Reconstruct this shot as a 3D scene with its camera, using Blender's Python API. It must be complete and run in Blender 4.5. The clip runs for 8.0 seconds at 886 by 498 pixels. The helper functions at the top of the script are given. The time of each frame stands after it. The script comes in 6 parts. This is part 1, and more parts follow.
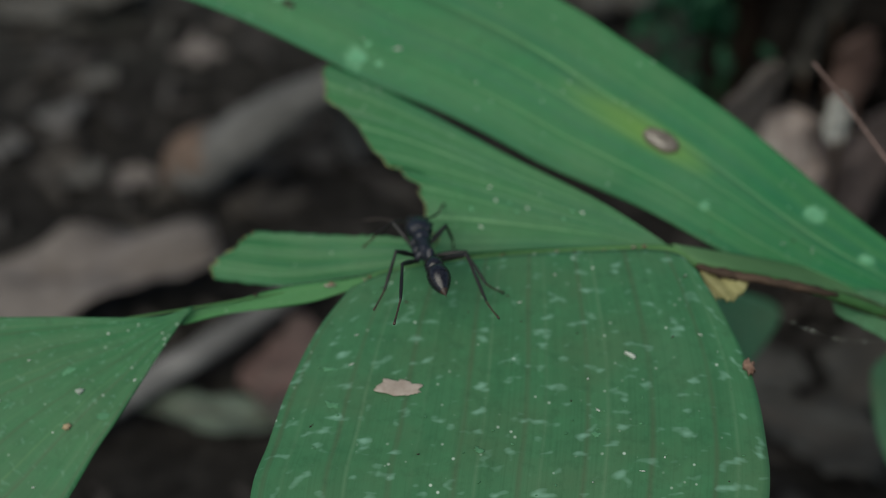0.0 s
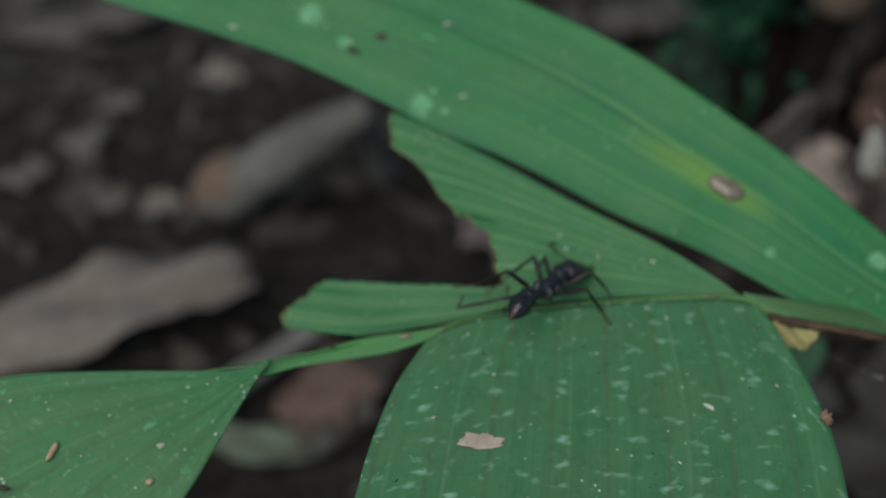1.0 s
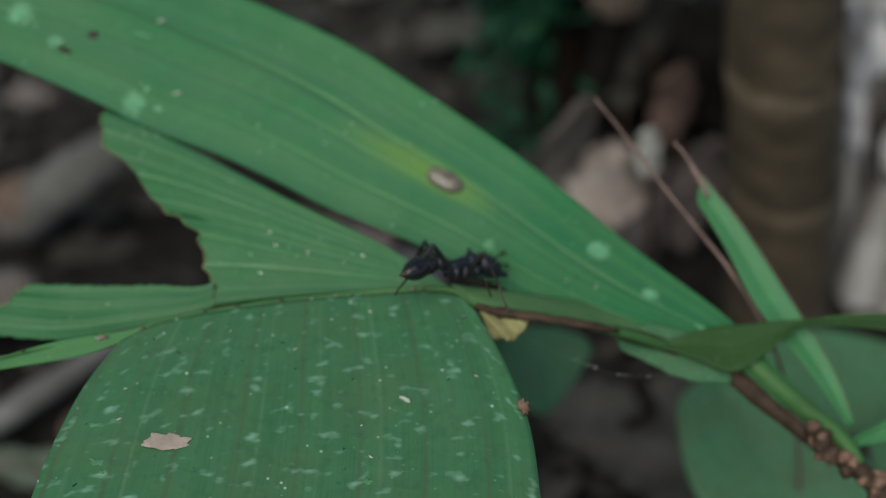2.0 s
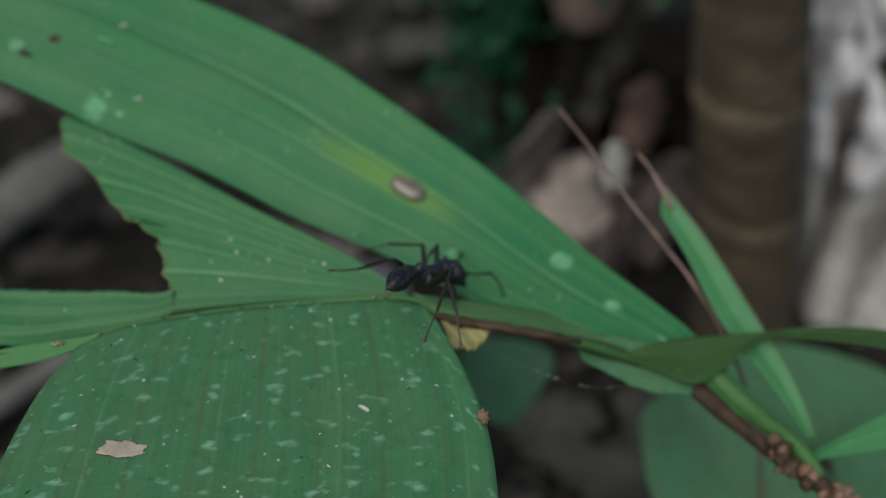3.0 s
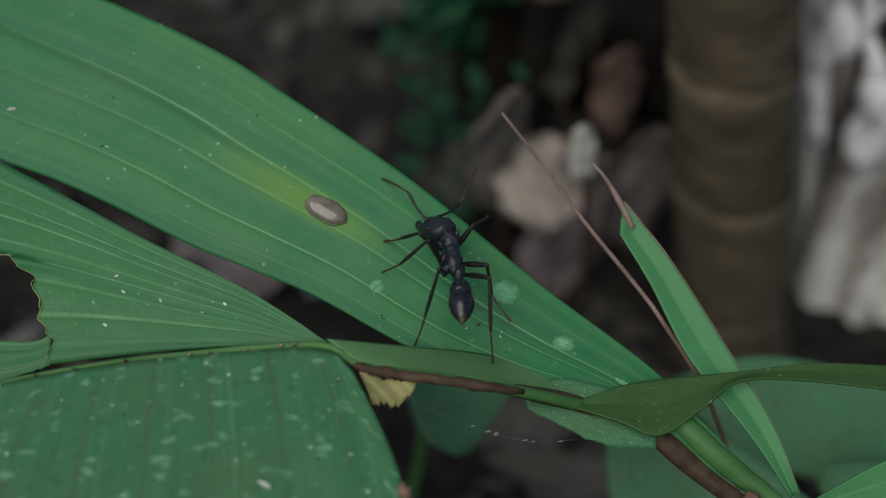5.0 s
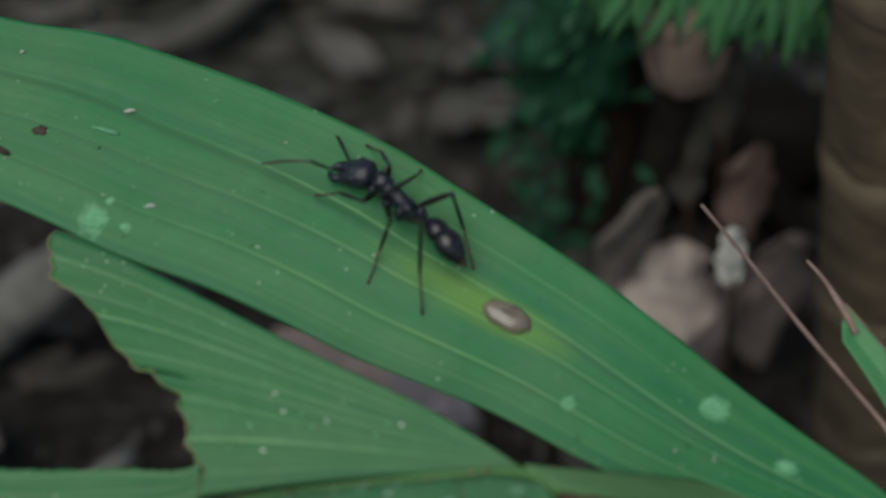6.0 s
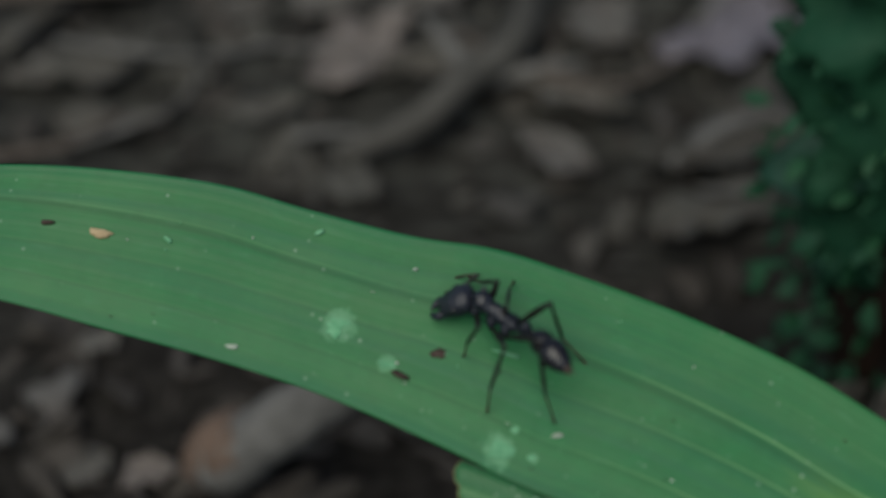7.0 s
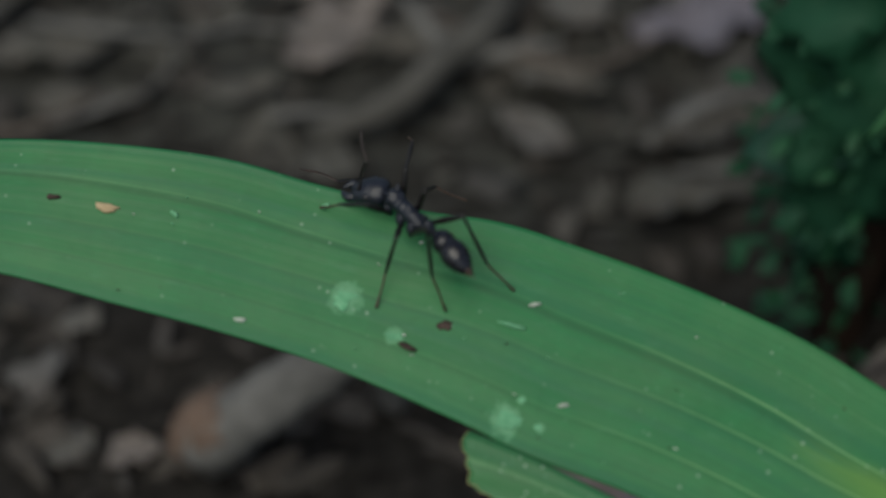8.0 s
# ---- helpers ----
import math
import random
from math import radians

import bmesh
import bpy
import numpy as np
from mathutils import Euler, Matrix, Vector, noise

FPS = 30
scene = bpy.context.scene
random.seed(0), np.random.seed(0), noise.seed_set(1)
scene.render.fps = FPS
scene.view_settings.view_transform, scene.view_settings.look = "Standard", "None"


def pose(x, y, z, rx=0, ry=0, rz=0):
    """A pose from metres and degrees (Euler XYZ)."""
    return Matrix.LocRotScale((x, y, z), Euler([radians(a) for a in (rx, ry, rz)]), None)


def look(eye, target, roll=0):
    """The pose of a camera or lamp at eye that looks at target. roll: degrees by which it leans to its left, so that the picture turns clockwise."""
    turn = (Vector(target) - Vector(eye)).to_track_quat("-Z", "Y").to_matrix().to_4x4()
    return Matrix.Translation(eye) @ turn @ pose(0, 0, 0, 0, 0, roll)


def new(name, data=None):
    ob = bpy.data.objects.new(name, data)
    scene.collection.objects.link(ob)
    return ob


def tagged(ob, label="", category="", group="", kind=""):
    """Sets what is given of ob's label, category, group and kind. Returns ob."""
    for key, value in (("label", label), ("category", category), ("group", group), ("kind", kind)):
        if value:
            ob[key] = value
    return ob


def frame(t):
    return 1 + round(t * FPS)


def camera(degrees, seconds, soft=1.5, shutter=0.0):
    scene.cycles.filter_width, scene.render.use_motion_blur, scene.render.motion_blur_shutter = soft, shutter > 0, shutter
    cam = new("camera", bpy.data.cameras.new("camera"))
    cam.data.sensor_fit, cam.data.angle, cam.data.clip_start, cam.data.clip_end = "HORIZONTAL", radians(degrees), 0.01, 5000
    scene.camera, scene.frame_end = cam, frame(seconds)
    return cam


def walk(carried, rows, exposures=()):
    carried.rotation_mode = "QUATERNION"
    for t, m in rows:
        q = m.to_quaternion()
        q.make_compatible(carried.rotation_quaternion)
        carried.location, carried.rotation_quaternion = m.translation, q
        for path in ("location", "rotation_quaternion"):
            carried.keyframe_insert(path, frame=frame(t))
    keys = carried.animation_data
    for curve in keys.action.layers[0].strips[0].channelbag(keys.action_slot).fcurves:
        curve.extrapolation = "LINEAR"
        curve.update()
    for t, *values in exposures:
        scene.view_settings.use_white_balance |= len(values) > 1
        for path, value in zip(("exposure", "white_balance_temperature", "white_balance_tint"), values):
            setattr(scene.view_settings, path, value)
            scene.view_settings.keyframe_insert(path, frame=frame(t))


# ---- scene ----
cam = camera(35, 8.0, soft=1.0, shutter=0.0)
cam.data.dof.use_dof = True
cam.data.dof.focus_distance = 0.236
cam.data.dof.aperture_fstop = 7.6
EXPOSURE = (0.46, 6820.0, 4.0)
walk(cam, [
    (0, pose(0.0015, -0.0013, 0.3538, 42.18, 0.20, 0.24)),
    (0.2, pose(-0.0046, 0.0021, 0.3568, 41.81, -0.08, -1.10)),
    (0.3, pose(-0.0116, 0.0018, 0.3579, 41.86, -0.44, -1.92)),
    (0.4, pose(-0.0216, -0.0002, 0.3592, 41.71, -0.77, -2.15)),
    (0.5, pose(-0.0271, -0.0003, 0.3577, 42.29, -1.34, -2.47)),
    (0.8, pose(-0.0220, 0.0086, 0.3592, 43.27, -0.84, -1.86)),
    (0.9, pose(-0.0191, 0.0047, 0.3614, 42.91, -0.64, -0.98)),
    (1, pose(-0.0184, 0.0055, 0.3621, 41.98, -0.57, -0.74)),
    (1.2, pose(-0.0171, 0.0046, 0.3612, 41.71, -0.23, -0.44)),
    (1.3, pose(-0.0158, 0.0029, 0.3608, 42.16, -0.01, -0.73)),
    (1.5, pose(-0.0024, 0.0023, 0.3581, 42.51, -0.02, -1.42)),
    (1.6, pose(0.0095, 0.0030, 0.3549, 42.28, -0.45, -2.60)),
    (1.7, pose(0.0099, 0.0007, 0.3516, 43.04, -1.31, -2.89)),
    (1.8, pose(0.0157, 0.0007, 0.3502, 43.39, -1.79, -3.52)),
    (2, pose(0.0250, 0.0021, 0.3526, 43.59, -1.59, -3.72)),
    (2.2, pose(0.0260, 0.0010, 0.3511, 43.24, -2.95, -3.98)),
    (3.3, pose(0.0277, 0.0034, 0.3506, 44.51, -2.63, -4.25)),
    (3.5, pose(0.0284, 0.0054, 0.3528, 44.21, -1.91, -4.87)),
    (3.8, pose(0.0311, 0.0033, 0.3520, 43.03, -2.42, -5.64)),
    (4, pose(0.0347, 0.0035, 0.3493, 42.64, -2.75, -5.87)),
    (4.2, pose(0.0398, 0.0076, 0.3441, 42.53, -2.76, -5.66)),
    (5.3, pose(0.0452, 0.0472, 0.3302, 41.06, -1.86, -4.32)),
    (5.5, pose(0.0431, 0.0478, 0.3220, 42.68, -1.72, -4.56)),
    (5.7, pose(0.0415, 0.0434, 0.3081, 45.62, -1.97, -4.03)),
    (5.8, pose(0.0337, 0.0476, 0.3025, 46.55, -1.88, -3.79)),
    (6, pose(0.0200, 0.0605, 0.3113, 46.44, -1.16, -4.43)),
    (6.2, pose(0.0187, 0.0731, 0.3199, 44.93, 0.10, -3.28)),
    (6.3, pose(0.0147, 0.0727, 0.3199, 45.64, -0.27, -3.74)),
    (6.5, pose(0.0010, 0.0712, 0.3204, 46.70, -1.02, -3.42)),
    (6.8, pose(-0.0212, 0.0907, 0.3257, 46.24, -0.64, -2.62)),
    (7, pose(-0.0291, 0.0921, 0.3288, 46.88, 0.85, -2.25)),
    (7.2, pose(-0.0340, 0.0881, 0.3254, 46.06, 0.28, -2.59)),
    (7.3, pose(-0.0339, 0.0886, 0.3231, 45.96, -0.37, -2.49)),
    (7.5, pose(-0.0331, 0.0867, 0.3256, 46.68, -0.77, -2.60)),
    (7.8, pose(-0.0336, 0.0876, 0.3275, 46.06, -0.69, -2.41)),
    (8, pose(-0.0363, 0.0896, 0.3292, 46.23, -0.16, -3.57)),
], exposures=((0, 0.58, *EXPOSURE[1:]), (1.5, 0.62, *EXPOSURE[1:]), (3.5, 0.55, *EXPOSURE[1:]), (5.5, *EXPOSURE), (6, EXPOSURE[0] + 0.09, *EXPOSURE[1:]), (7, EXPOSURE[0] + 0.03, *EXPOSURE[1:]), (7.5, EXPOSURE[0] + 0.08, *EXPOSURE[1:]), (8, EXPOSURE[0] + 0.06, *EXPOSURE[1:])))

# ---- light: deep shade under a forest canopy, open sky overhead ----
SUN_UP, SUN_ROUND = 58.0, 215.0
world = bpy.data.worlds.new("canopy_sky")
scene.world = world
world.use_nodes = True
wn = world.node_tree
sky = wn.nodes.new("ShaderNodeTexSky")
sky.sky_type, sky.sun_disc = "NISHITA", False
sky.sun_elevation, sky.sun_rotation = radians(SUN_UP), radians(SUN_ROUND)
wn.links.new(sky.outputs[0], wn.nodes["Background"].inputs[0])
wn.nodes["Background"].inputs[1].default_value = 0.06
sun = new("sun", bpy.data.lights.new("sun", "SUN"))
sun.data.energy, sun.data.angle, sun.data.color = 1.5, radians(55), (1.0, 0.96, 0.88)
a_up, a_round = radians(SUN_UP), radians(SUN_ROUND)
sun_way = Vector((math.sin(a_round) * math.cos(a_up), math.cos(a_round) * math.cos(a_up), math.sin(a_up)))
sun.matrix_world = look(sun_way * 5, (0, 0, 0))


# ---- materials ----
class Nodes:
    """A small builder for node materials."""

    def __init__(self, name, rough=0.5, metal=0.0, spec=0.5):
        self.mat = bpy.data.materials.new(name)
        self.mat.use_nodes = True
        self.tree = self.mat.node_tree
        self.bsdf = self.tree.nodes["Principled BSDF"]
        self.bsdf.inputs["Roughness"].default_value = rough
        self.bsdf.inputs["Metallic"].default_value = metal
        self.bsdf.inputs["Specular IOR Level"].default_value = spec

    def add(self, kind, **values):
        n = self.tree.nodes.new(kind)
        for key, value in values.items():
            n.inputs[key.replace("_", " ")].default_value = value
        return n

    def link(self, a, b):
        self.tree.links.new(a, b)

    def coords(self, which="Object", scale=(1, 1, 1), turn=(0, 0, 0)):
        c = self.tree.nodes.new("ShaderNodeTexCoord")
        m = self.tree.nodes.new("ShaderNodeMapping")
        m.inputs["Scale"].default_value = scale
        m.inputs["Rotation"].default_value = turn
        self.link(c.outputs[which], m.inputs["Vector"])
        return m.outputs["Vector"]

    def noise(self, vec, scale, detail=4.0, rough=0.55):
        n = self.add("ShaderNodeTexNoise", Scale=scale, Detail=detail, Roughness=rough)
        self.link(vec, n.inputs["Vector"])
        return n.outputs["Fac"]

    def spots(self, vec, scale, small, large):
        """1 inside scattered round spots, 0 outside."""
        v = self.add("ShaderNodeTexVoronoi", Scale=scale)
        self.link(vec, v.inputs["Vector"])
        return self.ramp(v.outputs["Distance"], [(small, (1, 1, 1, 1)), (large, (0, 0, 0, 1))])

    def ramp(self, fac, stops):
        r = self.tree.nodes.new("ShaderNodeValToRGB")
        els = r.color_ramp.elements
        while len(els) < len(stops):
            els.new(0.5)
        for e, (p, c) in zip(els, stops):
            e.position, e.color = p, (c if len(c) == 4 else (*c, 1))
        self.link(fac, r.inputs["Fac"])
        return r.outputs["Color"]

    def mix(self, fac, a, b, how="MIX"):
        m = self.tree.nodes.new("ShaderNodeMix")
        m.data_type, m.blend_type = "RGBA", how
        for value, socket in ((fac, m.inputs[0]), (a, m.inputs[6]), (b, m.inputs[7])):
            if hasattr(value, "is_linked"):
                self.link(value, socket)
            elif isinstance(value, tuple):
                socket.default_value = value if len(value) == 4 else (*value, 1)
            else:
                socket.default_value = value
        return m.outputs[2]

    def math(self, how, a, b=0.0):
        m = self.tree.nodes.new("ShaderNodeMath")
        m.operation = how
        for value, socket in ((a, m.inputs[0]), (b, m.inputs[1])):
            if hasattr(value, "is_linked"):
                self.link(value, socket)
            else:
                socket.default_value = value
        return m.outputs[0]

    def color(self, value):
        if hasattr(value, "is_linked"):
            self.link(value, self.bsdf.inputs["Base Color"])
        else:
            self.bsdf.inputs["Base Color"].default_value = (*value, 1)

    def rough(self, value):
        self.link(value, self.bsdf.inputs["Roughness"])

    def bump(self, height, strength=0.3, distance=0.0005):
        b = self.add("ShaderNodeBump", Strength=strength, Distance=distance)
        self.link(height, b.inputs["Height"])
        self.link(b.outputs["Normal"], self.bsdf.inputs["Normal"])


def leaf_material(name, base, pale, veins=9, vein_mix=0.35, fleck=0.25, rough=0.42, dust=0.15, stain=None, spec=0.22, lines=(), blots=(), furrows=0, grime=0.0, line_width=1.0, line_from=None):
    """A living strap leaf: streaks and pale veins along it (the uv's u), flecks of dust and lichen."""
    m = Nodes(name, rough=rough, spec=spec)
    uv = m.coords("UV")
    sep = m.add("ShaderNodeSeparateXYZ")
    m.link(uv, sep.inputs[0])
    streak = m.noise(m.coords("UV", (0.8, 26, 1)), 1.0, 4.0, 0.55)
    cloud = m.noise(m.coords("Object"), 45.0, 4.0)
    dark = tuple(c * 0.94 for c in base)
    light = tuple(c * 1.04 for c in base)
    col = m.ramp(streak, [(0.32, dark), (0.52, base), (0.7, light)])
    col = m.mix(m.ramp(cloud, [(0.4, (0, 0, 0)), (0.66, (0.8, 0.8, 0.8))]), col, tuple(c * 0.8 + p * 0.12 for c, p in zip(base, pale)))
    thread = m.noise(m.coords("UV", (2.5, 150, 1)), 1.0, 3.0, 0.6)
    col = m.mix(m.ramp(thread, [(0.36, (0.3, 0.3, 0.3)), (0.52, (0, 0, 0))]), col, tuple(c * 0.66 for c in base))
    mottle = m.noise(m.coords("Object"), 260.0, 4.0, 0.65)
    col = m.mix(m.ramp(mottle, [(0.5, (0, 0, 0)), (0.72, (0.3, 0.3, 0.3))]), col, tuple(c * 1.35 for c in base))
    wob = m.math("MULTIPLY", m.noise(m.coords("UV", (1.3, 1.5, 1)), 1.0, 1.0), 0.008)
    across = m.math("MULTIPLY", m.math("ADD", sep.outputs[1], wob), float(veins))
    saw = m.math("ABSOLUTE", m.math("SUBTRACT", m.math("FRACT", across), 0.5))
    vein = m.ramp(saw, [(0.0, (1, 1, 1)), (0.02, (0.6, 0.6, 0.6)), (0.05, (0, 0, 0))])
    along = m.noise(m.coords("UV", (6, 2, 1)), 1.0, 3.0)
    vein = m.math("MULTIPLY", vein, m.ramp(along, [(0.3, (0.35, 0.35, 0.35)), (0.55, (1, 1, 1))]))
    each = m.noise(m.coords("UV", (0.3, veins * 0.9, 1)), 1.0, 1.0)
    vein = m.math("MULTIPLY", vein, m.ramp(each, [(0.38, (0.05, 0.05, 0.05)), (0.6, (1, 1, 1))]))
    col = m.mix(m.math("MULTIPLY", vein, vein_mix), col, pale)
    for place, slope, strength in lines:
        v = m.math("SUBTRACT", m.math("ADD", sep.outputs[1], wob), m.math("ADD", m.math("MULTIPLY", m.math("SUBTRACT", sep.outputs[0], 0.6), slope), place))
        line = m.ramp(m.math("ABSOLUTE", v), [(0.0, (1, 1, 1)), (0.003 * line_width, (0.85, 0.85, 0.85)), (0.007 * line_width, (0, 0, 0))])
        line = m.math("MULTIPLY", line, m.ramp(along, [(0.3, (0.5, 0.5, 0.5)), (0.55, (1, 1, 1))]))
        if line_from:
            line = m.math("MULTIPLY", line, m.ramp(sep.outputs[0], [(line_from[0], (0.12, 0.12, 0.12)), (line_from[1], (1, 1, 1))]))
        # shade of a fold, put into the colour as a dark band beside the line
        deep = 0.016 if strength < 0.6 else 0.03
        crease_shade = m.ramp(m.math("ABSOLUTE", m.math("ADD", v, deep)), [(0.0, (1, 1, 1)), (deep, (0, 0, 0))])
        col = m.mix(m.math("MULTIPLY", crease_shade, 0.65 * strength), col, tuple(c * 0.5 for c in base))
        col = m.mix(m.math("MULTIPLY", line, strength), col, pale)
    if lines:
        band = m.noise(m.coords("UV", (0.9, 5.5, 1)), 1.0, 2.0)
        teal = (base[0] * 0.7, base[1] * 0.82, base[2] * 1.12)
        warm = (base[0] * 1.1, base[1] * 1.08, base[2] * 0.9)
        col = m.mix(m.ramp(band, [(0.36, (0.6, 0.6, 0.6)), (0.5, (0, 0, 0))]), col, teal)
        col = m.mix(m.ramp(band, [(0.52, (0, 0, 0)), (0.66, (0.3, 0.3, 0.3))]), col, warm)
    if furrows:
        cut = m.math("ABSOLUTE", m.math("SUBTRACT", m.math("FRACT", m.math("ADD", m.math("MULTIPLY", m.math("ADD", sep.outputs[1], m.math("MULTIPLY", wob, 1.6)), float(furrows)), 0.3)), 0.5))
        cut = m.math("MULTIPLY", m.ramp(cut, [(0.0, (1, 1, 1)), (0.025, (0.7, 0.7, 0.7)), (0.07, (0, 0, 0))]), m.ramp(along, [(0.3, (0.4, 0.4, 0.4)), (0.6, (1, 1, 1))]))
        col = m.mix(m.math("MULTIPLY", cut, 0.6), col, (base[0] * 1.5, base[1] * 0.62, base[2] * 0.75))
    if grime:
        dirt = m.noise(m.coords("Object", (1, 1.2, 1)), 60.0, 5.0, 0.62)
        col = m.mix(m.math("MULTIPLY", m.ramp(dirt, [(0.42, (0, 0, 0)), (0.68, (1, 1, 1))]), grime), col, (0.075, 0.125, 0.06))
        fine_dirt = m.noise(m.coords("Object"), 420.0, 5.0, 0.7)
        col = m.mix(m.math("MULTIPLY", m.ramp(fine_dirt, [(0.5, (0, 0, 0)), (0.72, (1, 1, 1))]), grime), col, tuple(c * 0.5 for c in base))
    if stain:
        off = m.math("SUBTRACT", sep.outputs[0], stain[0])
        du = m.math("MAXIMUM", m.math("MULTIPLY", off, 1 / 0.05), m.math("MULTIPLY", off, -1 / 0.08))
        dv = m.math("MULTIPLY", m.math("SUBTRACT", sep.outputs[1], m.math("ADD", m.math("MULTIPLY", off, -0.2), stain[1])), 1 / 0.14)
        far = m.math("SQRT", m.math("ADD", m.math("MULTIPLY", du, du), m.math("MULTIPLY", dv, dv)))
        far = m.math("ADD", far, m.math("MULTIPLY", m.math("SUBTRACT", m.noise(m.coords("UV", (16, 34, 1)), 1.0, 4.0), 0.5), 0.55))
        col = m.mix(m.ramp(far, [(0.1, (0.85, 0.85, 0.85)), (0.5, (0.55, 0.55, 0.55)), (1.0, (0, 0, 0))]), col, (0.12, 0.25, 0.045))
    for u0, v0, ru, rv in blots:
        du = m.math("MULTIPLY", m.math("SUBTRACT", sep.outputs[0], u0), 1 / ru)
        dv = m.math("MULTIPLY", m.math("SUBTRACT", sep.outputs[1], v0), 1 / rv)
        far = m.math("SQRT", m.math("ADD", m.math("MULTIPLY", du, du), m.math("MULTIPLY", dv, dv)))
        far = m.math("ADD", far, m.math("MULTIPLY", m.math("SUBTRACT", m.noise(m.coords("Object"), 700.0, 4.0, 0.65), 0.5), 1.3))
        col = m.mix(m.ramp(far, [(0.45, (0.75, 0.75, 0.75)), (0.95, (0.25, 0.25, 0.25)), (1.0, (0, 0, 0))]), col, (0.13, 0.34, 0.18))
    small = m.spots(m.coords("Object", (1, 1, 1)), 420.0, 0.05, 0.16)
    where = m.ramp(m.noise(m.coords("Object"), 130.0, 3.0), [(0.5, (0, 0, 0)), (0.62, (1, 1, 1))])
    col = m.mix(m.math("MULTIPLY", m.math("MULTIPLY", small, where), fleck * 1.6), col, (0.42, 0.52, 0.42))
    film = m.ramp(m.noise(m.coords("UV", (58, 21, 1), (0, 0, 0.12)), 1.0, 1.6, 0.5), [(0.6, (0, 0, 0)), (0.78, (1, 1, 1))])
    col = m.mix(m.math("MULTIPLY", film, dust), col, (0.21, 0.4, 0.29))
    m.color(col)
    m.rough(m.ramp(streak, [(0.3, (rough - 0.07,) * 3), (0.7, (rough + 0.12,) * 3)]))
    fine = m.noise(m.coords("UV", (4, 160, 1)), 1.0, 2.0)
    m.bump(m.math("ADD", m.math("MULTIPLY", fine, 0.5), m.math("MULTIPLY", vein, 0.6)), 0.1, 0.0003)
    return m.mat


def plain_material(name, dark, light, scale=120.0, rough=0.8, stretch=(1, 1, 1), bump=0.5, deep=0.001, spec=0.3, mid=0.5):
    m = Nodes(name, rough=rough, spec=spec)
    fine = m.noise(m.coords("Object", stretch), scale, 6.0, 0.62)
    broad = m.noise(m.coords("Object", stretch), scale * 0.17, 3.0)
    col = m.ramp(fine, [(mid - 0.2, dark), (mid + 0.2, light)])
    m.color(m.mix(m.ramp(broad, [(0.38, (0, 0, 0)), (0.66, (0.6, 0.6, 0.6))]), col, tuple(c * 0.55 for c in dark)))
    m.bump(fine, bump, deep)
    return m.mat


def litter_material(name, tones, rough=0.75, per_island=False, blotch_mix=0.7, blotch_tone=(0.03, 0.026, 0.022)):
    """Dry leaf: tone varies from leaf to leaf, blotched, mouldy and veined."""
    m = Nodes(name, rough=rough, spec=0.3)
    if per_island:
        pick = m.tree.nodes.new("ShaderNodeNewGeometry").outputs["Random Per Island"]
    else:
        pick = m.tree.nodes.new("ShaderNodeObjectInfo").outputs["Random"]
    col = m.ramp(pick, [(k / max(1, len(tones) - 1), c) for k, c in enumerate(tones)])
    blotch = m.noise(m.coords("Object"), 75.0, 6.0, 0.7)
    col = m.mix(m.ramp(blotch, [(0.44, (0, 0, 0)), (0.64, (blotch_mix,) * 3)]), col, blotch_tone)
    mould = m.noise(m.coords("Object", (1, 1, 1), (0.4, 0.9, 0.2)), 130.0, 6.0, 0.7)
    pale = tuple(min(0.7, 1.9 * sum(t[i] for t in tones) / len(tones) + 0.02) for i in range(3))
    col = m.mix(m.ramp(mould, [(0.53, (0, 0, 0)), (0.7, (0.6, 0.6, 0.6))]), col, pale)
    fine = m.noise(m.coords("Object"), 500.0, 3.0)
    col = m.mix(m.math("MULTIPLY", fine, 0.2), col, (0.2, 0.18, 0.16))
    m.color(col)
    m.bump(m.math("ADD", blotch, m.math("MULTIPLY", fine, 0.4)), 0.8, 0.002)
    return m.mat


def streak_material(name, dark, mid, light):
    """Weathered wood with dark cracks and bleached streaks running up it."""
    m = Nodes(name, rough=0.8, spec=0.25)
    streak = m.noise(m.coords("Object", (1, 1, 0.07)), 75.0, 5.0, 0.6)
    patch = m.noise(m.coords("Object", (1, 1, 0.35)), 26.0, 3.0)
    fine = m.noise(m.coords("Object", (1, 1, 0.2)), 420.0, 4.0, 0.65)
    col = m.ramp(streak, [(0.34, dark), (0.43, mid), (0.52, light)])
    col = m.mix(m.ramp(patch, [(0.5, (0, 0, 0)), (0.62, (0.7, 0.7, 0.7))]), col, tuple(c * 0.4 for c in mid))
    m.color(m.mix(m.math("MULTIPLY", fine, 0.25), col, dark))
    m.bump(m.math("ADD", streak, m.math("MULTIPLY", fine, 0.3)), 0.9, 0.003)
    return m.mat


